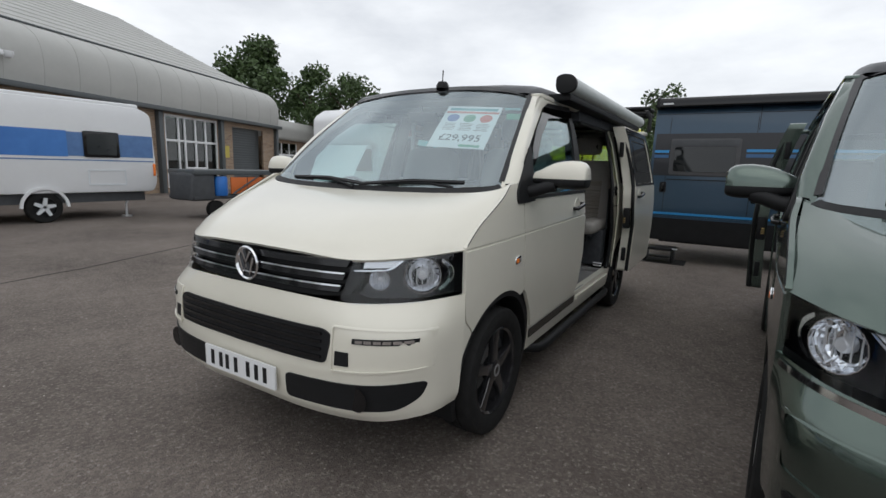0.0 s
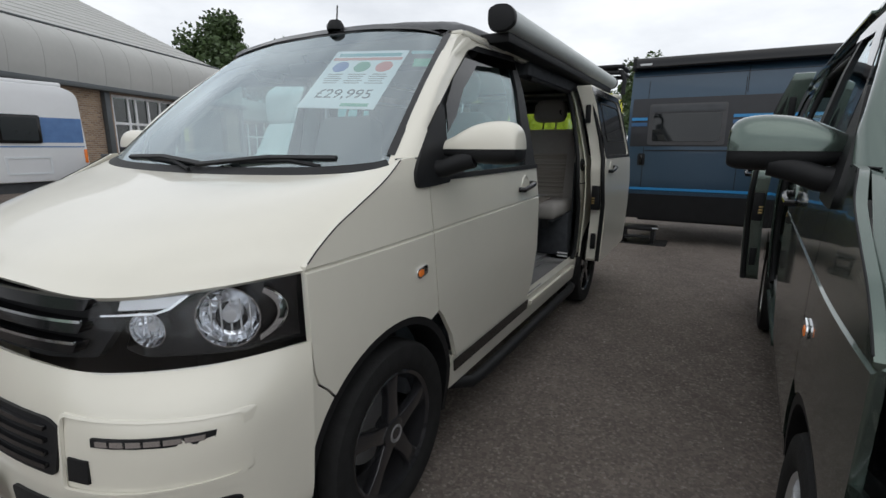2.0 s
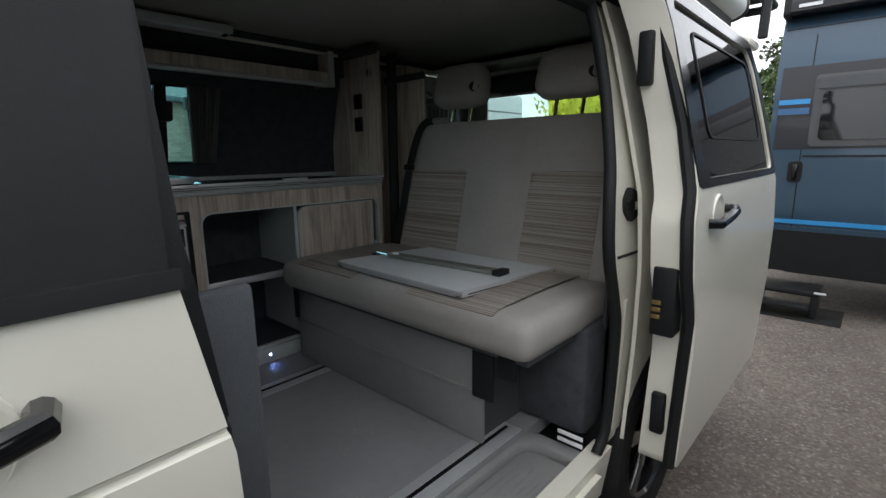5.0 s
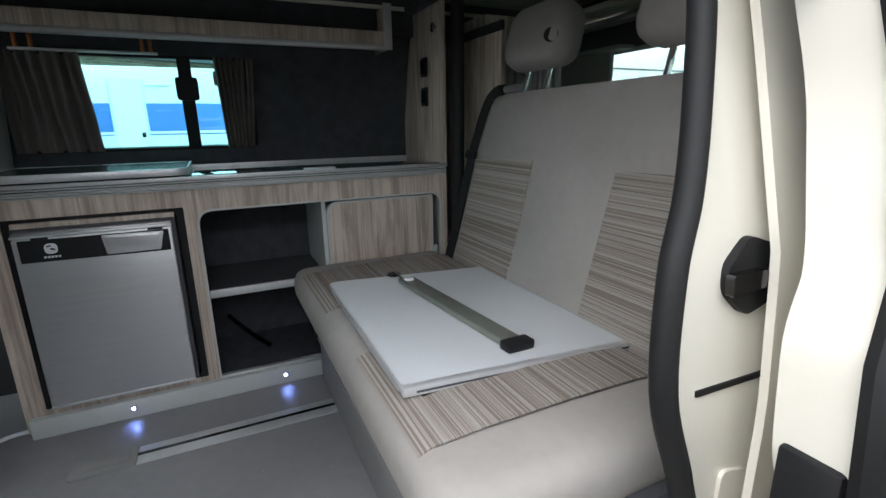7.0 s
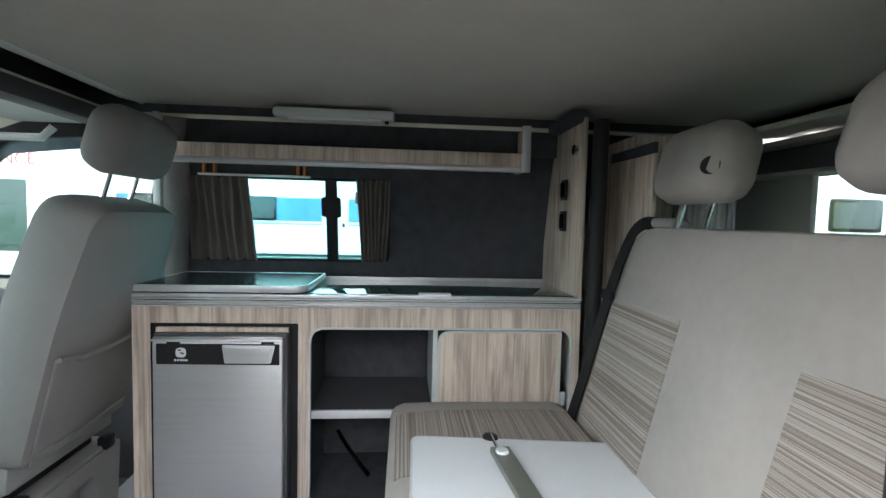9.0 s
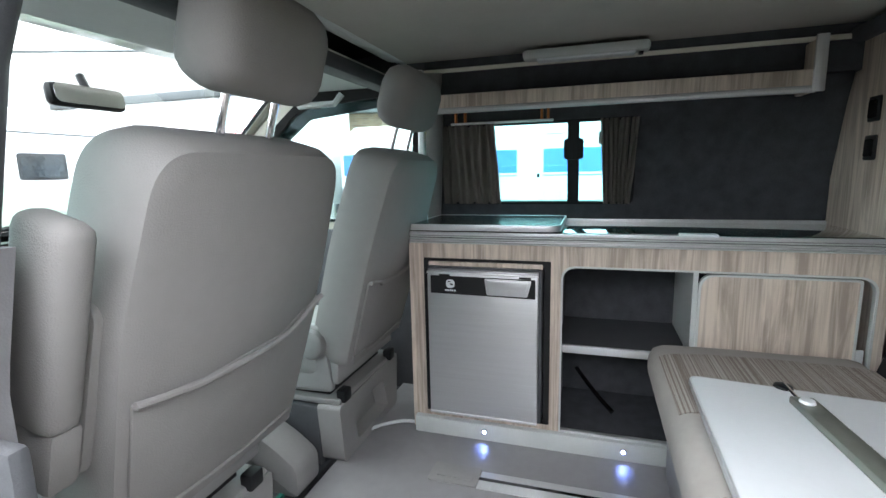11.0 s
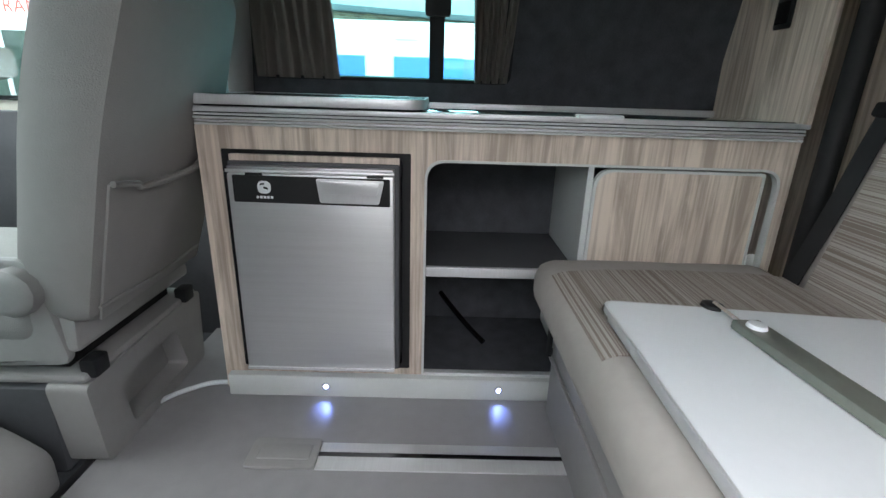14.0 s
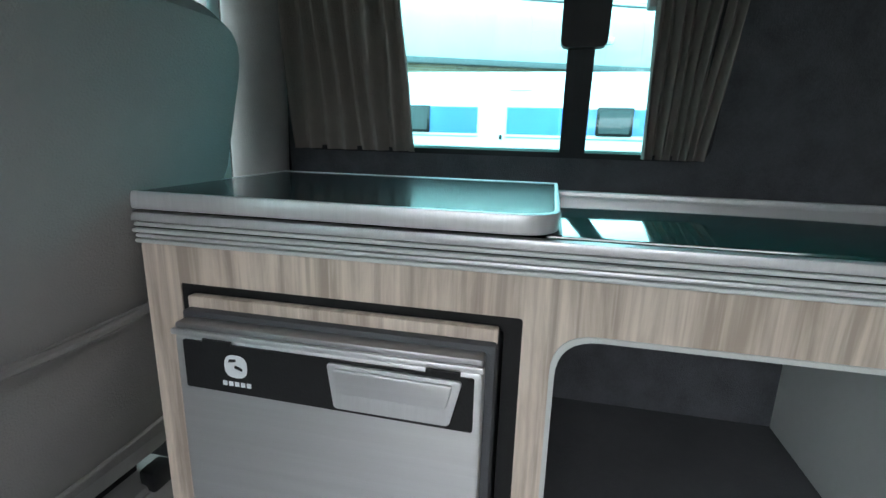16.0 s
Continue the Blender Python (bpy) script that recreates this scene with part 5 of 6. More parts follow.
# bench seat
def pad(x0, x1, y0, y1, z0, z1, r, nx=26, ny=12, puff=.01):
    """A cushion with rounded edges and a slightly domed top."""
    bm = box(x0, x1, y0, y1, z0, z1, r, 4)
    cut(bm, xs=np.linspace(x0 + r, x1 - r, nx), ys=np.linspace(y0 + r, y1 - r, ny))
    for v in bm.verts:
        u, w = (v.co.x - x0) / (x1 - x0), (v.co.y - y0) / (y1 - y0)
        k = max(0, min(1, 4 * u * (1 - u))) ** .5 * max(0, min(1, 4 * w * (1 - w))) ** .5
        if v.co.z > (z0 + z1) / 2:
            v.co.z += puff * k + .0025 * noise.noise(v.co * 9)
    return bm
bench = inside("bench_seat", "grey cloth rock-and-roll bench with striped panels", "bench seat")
cush = part("seat_cushion", pad(-.43, .83, 2.985, 3.56, .835, .955, .045), FABRIC, bench, "grey seat cushion")
for x0, x1 in ((-.30, .055), (.35, .70)):
    pts = [(3.006, .9505), (3.015, .955), (3.03, .9608), (3.12, .968), (3.3, .971), (3.45, .968), (3.53, .962)]
    rows = [[(x0 + (x1 - x0) * j / 8, y - .0015, z + .002) for j in range(9)] for y, z in pts]
    part("striped_panel", sheet(rows, .003), STRIPE_Y, cush, "brown and grey striped cloth panel")
part("base_front", box(-.43, .62, 3.062, 3.082, .49, .84, .006), PLASTIC, bench, "grey padded bench base")
part("base_fold", box(-.43, .63, 3.054, 3.066, .66, .672, .003), PLASTIC, bench)
part("base_box", box(-.43, .60, 3.082, 3.55, .49, .84), DARKGREY, bench)
part("under_board", box(-.42, .80, 3.035, 3.54, .816, .838, .004), DARKGREY, bench)
part("leg_bracket", box(.70, .76, 3.03, 3.05, .76, .83, .004), BLACK, bench)
part("pull_strap", box(.595, .675, 3.044, 3.054, .66, .83, .004), SEAL, bench, "dark webbing pull strap")
part("pull_strap", box(-.43, -.40, 3.044, 3.054, .68, .82, .004), SEAL, bench)
bk = new("backrest")
bk.parent = bench
tilt = Matrix.Translation((0, 3.553, .93)) @ Matrix.Rotation(radians(-14), 4, "X")
bo = rounded([(-.345, -.03), (.86, -.03), (.80, .637), (-.21, .637), (-.29, .575)], [.03, .03, .06, .05, .08], 8)
bm = plate(bo, "y", 0, .13, bevel=.03)
move(bm, tilt)
tagged(bk, "tall grey upholstered backrest")
part("back_cushion", bm, FABRIC, bk)
for x0, x1 in ((-.265, .082), (.41, .72)):
    bm = plate([(x0, .0), (x1, .0), (x1 - .004, .412), (x0 + .006, .405)], "y", -.003, .004)
    part("striped_panel", move(bm, tilt), STRIPE_Z, bk, "brown and grey striped cloth panel")
for x in (-.045, .515):
    hr = new("headrest")
    hr.parent = bench
    tagged(hr, "grey headrest on chrome posts")
    bm = box(x - .150, x + .150, -.045, .085, .70, .90, .060, 6)
    for v in bm.verts:
        v.co.x = x + (v.co.x - x) * (1 - .22 * max(0, (v.co.z - .80) / .10) ** 2)
    part("pad", move(bm, tilt), FABRIC, hr)
    for dx in (-.055, .06):
        part("post", move(tube([(x + dx, .03, .60), (x + dx, .03, .74)], .008, 8), tilt), CHROME, hr)
    part("pad_button", move(lathe([(.0, .022), (.006, .020), (.002, .014), (.002, 0)], "y", 20, (x + .118, -.036, .77)), tilt @ Matrix.Translation((x + .118, -.036, .77)) @ Matrix.Rotation(radians(35), 4, "Z") @ Matrix.Translation((-x - .118, .036, -.77))), BLACK, hr)
belt = inside("seat_belt", "black seat belt hanging beside the bench", "seat belt")
belt_line = [tilt @ Vector(p) for p in ((-.19, .03, .645), (-.215, -.004, .635), (-.255, -.010, .58), (-.283, -.010, .41), (-.288, -.010, .2), (-.296, -.012, .01))]
part("webbing", strip(spline(belt_line, 24), .040, .003, (.25, -.92, .3)), SEAL, belt)
part("buckle", move(box(-.312, -.252, -.026, -.006, .395, .425, .006), tilt), BLACK, belt)
part("guide", move(box(-.215, -.10, .01, .07, .632, .662, .012), tilt), PLASTIC, belt)

# table top lying on the bench
tb = inside("table_top", "white laminate table top lying on the bench seat", "table top")
tm = Matrix.Translation((.226, 3.315, .965)) @ Matrix.Rotation(radians(-1.3), 4, "Z") @ Matrix.Rotation(radians(-2.4), 4, "X")
part("board", move(plate(rounded([(-.312, -.275), (.335, -.275), (.335, .275), (-.312, .275)], [.03, .008, .008, .03]), "z", 0, .012), tm), LAMINATE, tb)
part("edging", move(plate(rounded([(-.315, -.278), (.338, -.278), (.338, .278), (-.315, .278)], [.031, .008, .008, .031]), "z", -.001, .0125, holes=[rounded([(-.309, -.272), (.332, -.272), (.332, .272), (-.309, .272)], [.029, .007, .007, .029])], bevel=.002), tm), ALU, tb, "aluminium table edging")
tm2 = tm @ Matrix.Translation((.285, 0, 0)) @ Matrix.Rotation(radians(7), 4, "Z") @ Matrix.Translation((-.285, 0, 0))
leg = part("folded_leg", move(box(-.24, .27, -.022, .028, .013, .030, .004), tm2), material("olive_grey_leg", (.22, .235, .205), .4, metal=.5), tb, "folded metal table leg")
part("leg_foot", move(box(.265, .30, -.032, .038, .013, .034, .005), tm2), BLACK, leg)
part("leg_cap", move(lathe([(.030, .016), (.036, .014), (.038, 0)], "z", 18, (-.21, .0, 0)), tm2), LAMINATE, leg)
part("stay", move(tube([(-.32, .004, .022), (-.24, .0, .02)], .004, 6), tm2), CHROME, tb)
part("knob", move(lathe([(.012, .021), (.018, .019), (.021, .010), (.021, 0)], "z", 20, (-.322, .004, 0)), tm2), BLACK, tb)
part("end_profile", move(box(.335, .350, -.276, .276, -.006, .0135, .004), tm), ALU, tb, "aluminium end profile")
part("profile_slot", move(box(.3485, .351, -.25, .25, .001, .005), tm), DARKGREY, tb)
part("front_rail", move(box(-.27, .32, -.276, -.262, -.008, -.001, .002), tm), ALU, tb, "aluminium hanging rail")
for y in (-.24, -.17, .22):
    part("rail_foot", move(box(.32, .35, y, y + .035, -.016, -.004, .004), tm), BLACK, tb)

# tall cupboard behind the bench
tall = inside("tall_cupboard", "grey oak tall cupboard with sockets behind bench", "cupboard")
tall.location.y -= .03
part("front_panel", box(-.875, -.46, 3.640, 3.655, 1.29, 1.90, .002), OAK, tall)
part("side_front", box(-.60, -.30, 3.80, 3.815, .95, 1.765, .002), OAK, tall)
part("carcass", box(-.875, -.44, 3.815, 3.95, .49, 1.845), OAK, tall)
part("pelmet", box(-.60, -.30, 3.80, 3.815, 1.767, 1.80, .002), LINING, tall)
part("pelmet", box(-.875, -.46, 3.60, 3.66, 1.885, 1.93, .015), LINING, tall)
for z in (1.515, 1.63):
    sk = part("socket", box(-.66, -.595, 3.632, 3.641, z, z + .075, .006), BLACK, tall, "black socket plate")
    part("socket_face", box(-.65, -.605, 3.628, 3.633, z + .012, z + .063, .004), GLOSS, sk)
part("spot_lamp", lathe([(0, .02), (-.012, .018), (-.014, 0)], "y", 18, (-.52, 3.64, 1.80)), CHROME, tall)
post = inside("black_post", "upright black tube beside the tall cupboard", "post")
post.location.y -= .015
part("pipe", tube([(-.41, 3.66, .9), (-.40, 3.66, 1.88)], .025, 14), SEAL, post)
vent = inside("ribbed_panel", "pale ribbed panel behind the headrest", "panel")
for k in range(15):
    part("rib", box(-.77 + k * .032, -.748 + k * .032, 4.0, 4.02, 1.40, 1.66, .004), PALE, vent)
part("backing", box(-.78, -.28, 4.02, 4.03, 1.38, 1.68), PALE, vent)
rear = inside("rear_cupboard", "pale lined rear side cupboard", "cupboard")
part("panel", box(-.80, -.33, 4.32, 4.345, .9, 1.72, .006), CEILING, rear)
part("rear_shelf", box(-.80, -.24, 4.28, 4.36, 1.722, 1.736, .004), CEILING, rear)

# front seats
def front_seat(x, armside, group_label, bx0, w=.245, arm=True, arm_cover=False):
    st = inside("front_seat", group_label, "car seat", group="cab seats")
    o = rounded([(-.245, 0), (w, 0), (w + .03, .44), (w, .755), (-.245, .755), (-.275, .44)], [.05, .05, .1, .09, .09, .1], 8)
    rec = Matrix.Translation((x, 2.0, .84)) @ Matrix.Rotation(radians(-17), 4, "X")
    bm = plate(o, "y", -.15, .02, bevel=.045)
    part("backrest", move(bm, rec), SEATGREY, st)
    bm = plate([(-.225, .02), (w - .03, .02), (w - .005, .335), (.12, .315), (-.10, .322), (-.24, .385)], "y", .016, .0225, bevel=.002)
    pk = part("back_pocket", move(bm, rec), SEATGREY, st, "sagging seat-back pocket")
    part("pocket_hem", move(tube(spline([(-.242, .030, .387), (-.10, .035, .325), (.12, .035, .318), (w - .07, .034, .330), (w - .004, .028, .338)], 24), .007, 8), rec), SEATGREY, pk)
    part("lower_seam", move(tube(spline([(-.21, .024, .06), (0, .026, .05), (.21, .024, .06)], 12), .004, 6), rec), SEATGREY, st)
    if arm:
        bm = plate(rounded([(-armside * .02 - .07, .20), (-armside * .02 + .07, .20), (-armside * .02 + .07, .50), (-armside * .02 - .07, .50)], .03), "x", 0, .02, bevel=.006)
        part("side_shield", move(bm, rec @ Matrix.Translation((armside * (w + .017), -.07, 0))), SEATGREY, st)
    bm = box(-.03, .03, -.09, .015, .30, .62, .025, 3)
    if arm:
        part("armrest", move(bm, rec @ Matrix.Translation((armside * (w + .08), -.01, .02))), SEATGREY, st, "folded-up armrest")
        part("armrest_pivot", move(box(-.025, .025, -.07, .01, .20, .31, .012), rec @ Matrix.Translation((armside * (w + .075), -.01, .02))), SEATGREY, st)
    hr = part("headrest", move(pad(-.165, .165, -.14, -.01, .83, 1.02, .06, 8, 6, .01), rec), SEATGREY, st, "rounded headrest")
    for dx in (-.07, .07):
        part("post", move(tube([(dx, -.075, .70), (dx, -.075, .86)], .008, 8), rec), CHROME, hr)
    part("cushion", pad(x - .24, x + .24, 1.40, 1.93, .80, .93, .05), SEATGREY, st, "seat cushion")
    x = bx0
    part("frame_shell", plate(rounded([(x - .235, .785), (x + .235, .785), (x + .22, .89), (x - .22, .89)], .02), "y", 1.90, 1.985, bevel=.012), PLASTIC, st)
    part("recliner_knob", lathe([(0, .052), (.03, .05), (.038, .042), (.042, .03), (.042, 0)], "x", 12, (x + .235, 1.90, .935)), PLASTIC, st, "round grey recliner knob")
    part("side_trim", plate(rounded([(1.50, .74), (1.97, .76), (1.93, 1.0), (1.84, 1.0), (1.75, .86)], .03), "x", x + .215, x + .240, bevel=.008), PLASTIC, st)
    if arm_cover:
        part("hinge_cover", plate(rounded([(1.80, .70), (1.985, .70), (1.995, .80), (1.965, .895), (1.90, .925), (1.83, .90)], .035), "x", x + .205, x + .262, bevel=.012), PLASTIC, st, "rounded grey hinge cover")
    hollow = rounded([(x - .15, .525), (x + .12, .525), (x + .14, .65), (x - .11, .66)], .015)
    bx = plate(rounded([(x - .245, .49), (x + .225, .49), (x + .245, .71), (x - .265, .72)], .02), "y", 1.90, 1.99, holes=[hollow], bevel=0)
    pb = part("seat_box", bx, PLASTIC, st, "moulded grey seat box with recess")
    part("recess_back", box(x - .24, x + .22, 1.915, 1.93, .50, .70), PLASTIC, pb)
    part("box_body", box(x - .24, x + .24, 1.42, 1.90, .47, .70, .01), DARKGREY, pb)
    part("box_lid", box(x - .255, x + .235, 1.45, 1.985, .708, .732, .01), PLASTIC, pb)
    # solid black block stands for the shade in the gap below the cushion
    part("seat_gap_shade", box(x - .20, x + .20, 1.60, 1.93, .70, .83), BLACK, st)
    part("bracket", box(x + .17, x + .22, 1.965, 2.0, .715, .76, .006), BLACK, st)
    part("bracket", box(x - .22, x - .17, 1.965, 2.0, .715, .76, .006), BLACK, st)
front_seat(.37, 1, "grey passenger seat with armrest and back pocket", .45, w=.285, arm_cover=True)
front_seat(-.415, 1, "grey driver seat with recliner knob beside kitchen", -.425, w=.225, arm=False)
brake = inside("hand_brake", "grey hand brake housing between front seats", "hand brake")
part("housing", plate(rounded([(1.55, .47), (1.93, .47), (1.93, .58), (1.85, .64), (1.70, .72), (1.55, .73)], .03), "x", -.14, .0, bevel=.025), PLASTIC, brake)
part("lever", tube([(-.07, 1.72, .72), (-.07, 1.58, .80), (-.07, 1.45, .83)], .018, 8), BLACK, brake)

# door step moulding at the passenger seat
sm = inside("step_moulding", "curved grey plastic sill moulding by the door", "trim")
part("fairing", plate(rounded([(1.88, .47), (2.33, .47), (2.26, .59), (2.18, .68), (2.09, .79), (2.055, .92), (2.04, 1.1), (2.05, 1.42), (1.98, 1.42), (1.95, 1.0), (1.88, .8)], .03), "x", .76, .86, bevel=.015), SILLGREY, sm)

# cab
dash = thing("dashboard", "dark grey moulded dashboard", "dashboard")
bm = plate(rounded([(.90, .75), (1.22, .75), (1.24, 1.0), (1.20, 1.14), (1.05, 1.22), (.90, 1.24)], .05), "x", -.84, .84, bevel=.02)
part("moulding", bm, DARKGREY, dash)
part("centre_stack", box(-.17, .17, 1.18, 1.28, .62, 1.12, .03), DARKGREY, dash)
part("binnacle", box(-.60, -.25, 1.02, 1.20, 1.18, 1.28, .04), DARKGREY, dash)
sw = thing("steering_wheel", "black three-spoke steering wheel", "steering wheel")
swm = Matrix.Translation((-.42, 1.30, 1.16)) @ Matrix.Rotation(radians(-62), 4, "X")
part("rim", move(tube([(.19 * math.cos(a), .19 * math.sin(a), 0) for a in np.linspace(0, 2 * math.pi, 36, endpoint=False)], .016, 10, True), swm), BLACK, sw)
part("hub", move(box(-.07, .07, -.06, .06, -.03, .02, .02), swm), BLACK, sw)
for a in (0, 180, 270):
    part("spoke", move(box(.05, .185, -.016, .016, -.008, .008, .005), swm @ Matrix.Rotation(radians(a), 4, "Z")), BLACK, sw)
part("column", tube([(-.42, 1.26, 1.14), (-.42, 1.10, 1.06)], .04, 10), BLACK, sw)
rv = thing("rear_view_mirror", "black interior mirror on the windscreen", "mirror")
part("housing", move(box(-.12, .12, -.02, .02, -.035, .035, .018), pose(.02, 1.46, 1.76, 10, 0, 0)), BLACK, rv)
part("glass", move(plate(rounded([(-.11, -.028), (.11, -.028), (.11, .028), (-.11, .028)], .02), "y", .0205, .022), pose(.02, 1.46, 1.76, 10, 0, 0)), CHROME, rv)
part("stalk", tube([(.02, 1.46, 1.79), (.02, 1.44, 1.83)], .012, 8), BLACK, rv)

# price sheet on the inside of the windscreen
ps = thing("price_sheet", "pale blue price sheet behind the windscreen", "sign")
pm = Matrix.Translation((.455, 1.292, 1.675)) @ Matrix.Rotation(radians(11), 4, "Z") @ Matrix.Rotation(radians(41), 4, "X") @ Matrix.Rotation(radians(-4), 4, "Z")
part("paper", move(box(-.185, .185, -.21, .21, -.001, .001), pm), PAPER, ps)
for c, x in (((.03, .12, .42), -.11), ((.03, .30, .15), 0), ((.62, .09, .04), .11)):
    part("coloured_spot", move(lathe([(.0012, .040), (.0018, .038), (.0018, 0)], "z", 24, (x, .085, 0)), pm), material("print", c, .5, var=.05), ps)
part("heading_bar", move(box(-.16, .16, .165, .19, .001, .0018), pm), material("print_teal", (.06, .34, .36), .5), ps)
part("heading_bar", move(box(-.175, .175, .135, .155, .001, .0018), pm), material("print_coral", (.60, .18, .12), .5), ps)
for i in range(5):
    for x in (-.11, 0, .11):
        w = .045 - .006 * ((i * 7 + int(x * 100)) % 3)
        part("text_bar", move(box(x - w, x + w, .025 - i * .016, .031 - i * .016, .001, .0016), pm), PLASTIC, ps)
part("footer_bar", move(box(.02, .15, -.195, -.175, .001, .0018), pm), material("print_green", (.08, .38, .22), .5), ps)
words("£29,995", .085, pm @ Matrix.Translation((0, -.115, .0015)), BLACK, ps, "price")
stk = thing("screen_sticker", "small green sticker on the windscreen", "sticker")
part("paper", move(box(-.045, .045, -.03, .03, 0, .001), Matrix.Translation((.70, 1.465, 1.745)) @ Matrix.Rotation(radians(22), 4, "Z") @ Matrix.Rotation(radians(41), 4, "X")), material("green_sticker", (.02, .36, .18), .5), stk)
part("paper_pale", move(box(-.05, .05, .035, .06, 0, .001), Matrix.Translation((.685, 1.475, 1.765)) @ Matrix.Rotation(radians(22), 4, "Z") @ Matrix.Rotation(radians(41), 4, "X")), material("teal_sticker", (.18, .42, .42), .5), stk)


# ---- the forecourt ----
# blue camper across the back
bv = thing("blue_campervan", "slate blue high-roof campervan with bright blue stripes", "campervan")
prof = rounded([(7.16, .42), (7.12, .9), (7.12, 1.35), (7.15, 1.95), (7.24, 2.42), (7.45, 2.60), (8.9, 2.60), (9.1, 2.42), (9.2, 1.35), (9.16, .42)], .05, 3)
part("body", plate(prof, "x", .70, 5.6), BLUE, bv)
def flat(name, x0, x1, z0, z1, d, mat, parent=bv, label="", r=.0):
    def yy(z):
        return float(np.interp(z, (.42, .9, 1.35, 1.95, 2.42), (7.16, 7.12, 7.12, 7.15, 7.24)))
    o = rounded([(x0, z0), (x1, z0), (x1, z1), (x0, z1)], r) if r else [(x0, z0), (x1, z0), (x1, z1), (x0, z1)]
    bm = bmesh.new()
    bm.faces.new([bm.verts.new((u, 0, v)) for u, v in o])
    cut(bm, zs=[z for z in (.9, 1.35, 1.95) if z0 < z < z1])
    ex = bmesh.ops.extrude_face_region(bm, geom=bm.faces[:])
    back = {g for g in ex["geom"] if isinstance(g, bmesh.types.BMVert)}
    for v in bm.verts:
        v.co.y = yy(v.co.z) + (.01 if v in back else -d)
    return part(name, bm, mat, parent, label)
flat("dark_band", .74, 5.55, 1.40, 2.06, .004, material("charcoal_band", (.022, .023, .027), .35, spec=.3, coat=.2), label="charcoal body band")
flat("stripe", .74, .95, 1.76, 1.80, .008, CYAN)
flat("stripe", .74, .95, 1.68, 1.73, .008, material("mid_blue_stripe", (.03, .10, .22), .35))
flat("stripe", 2.0, 5.5, 1.78, 1.82, .008, CYAN)
flat("stripe", 2.0, 5.5, 1.70, 1.75, .008, material("mid_blue_stripe", (.03, .10, .22), .35))
flat("stripe", .74, 5.5, .78, .815, .008, CYAN)
flat("stripe", .74, 5.5, .70, .755, .008, BLUE)
flat("lower_cladding", .72, 5.58, .36, .72, .012, BLACK, label="black lower cladding")
ACRYLIC = material("dark_acrylic", (.012, .014, .015), .05, spec=.45, coat=.25, var=.1)
w = flat("window", .97, 1.93, 1.42, 1.98, .02, material("window_frame_grey", (.05, .05, .053), .45), label="dark framed habitation window", r=.04)
flat("window_pane", 1.03, 1.87, 1.47, 1.85, .027, ACRYLIC, w, r=.04)
flat("blind_cassette", 1.0, 1.90, 1.87, 1.96, .03, DARKGREY, w, r=.01)
for x in (.93, 2.10, 3.6):
    flat("panel_gap", x, x + .008, .72, 2.30, .003, BLACK)
flat("roof_gap", .72, 5.58, 2.36, 2.368, .003, BLACK)
flat("panel_gap", 2.12, 2.128, 2.1, 2.45, .005, BLACK)
part("door_rail", box(2.08, 3.6, 7.095, 7.125, 1.42, 1.47, .006), ALU, bv, "chrome sliding door rail")
# black strip laid on the body as a shadow line
flat("rail_shadow", .95, 2.08, 1.335, 1.35, .006, BLACK)
hb = flat("handle_pocket", .86, .96, 1.13, 1.30, .006, BLACK, r=.03)
part("handle", box(.89, .93, 7.085, 7.115, 1.15, 1.28, .012), GLOSS, hb)
aw2 = part("awning", plate(rounded([(7.10, 2.46), (7.30, 2.46), (7.36, 2.58), (7.28, 2.63), (7.12, 2.60)], .03), "x", .74, 5.2), GLOSS, bv, "black rolled awning")
part("awning_cap", plate(rounded([(7.09, 2.45), (7.30, 2.45), (7.37, 2.59), (7.28, 2.64), (7.11, 2.61)], .03), "x", .70, .745), BLACK, aw2)
part("awning_badge", box(.80, .95, 7.094, 7.10, 2.50, 2.525), ALU, aw2)
for x in (4.85,):
    hub = new("wheel")
    hub.parent, hub.location, hub.rotation_euler = bv, (x, 7.30, .335), (0, 0, -math.pi / 2)
    part("tyre", lathe([(-.11, .22), (-.11, .31), (-.08, .335), (.08, .335), (.10, .31), (.09, .22)], seg=36, cap=False), RUBBER, hub)
    part("rim", lathe([(-.08, .22), (.09, .225), (.05, .15), (.06, .05), (.06, 0)], seg=30), STEEL, hub)
part("underside", box(.9, 5.4, 7.4, 9.0, .30, .46), BLACK, bv)
stool = thing("step_stool", "black plastic two-tread step on a mat", "step")
part("tread", box(.72, 1.20, 6.98, 7.30, .20, .25, .015), BLACK, stool)
for x in (.74, 1.14):
    part("foot", box(x, x + .05, 7.0, 7.28, .012, .21, .012), BLACK, stool)
part("lower_tread", box(.78, 1.14, 6.93, 7.1, .09, .12, .01), BLACK, stool)
part("label_patch", box(1.16, 1.24, 6.972, 6.98, .235, .25), LAMINATE, stool)
mat_ob = thing("door_mat", "thin dark mat under the step", "mat")
part("sheet", box(.62, 1.36, 6.92, 7.42, .0, .008, .002), RUBBER, mat_ob)

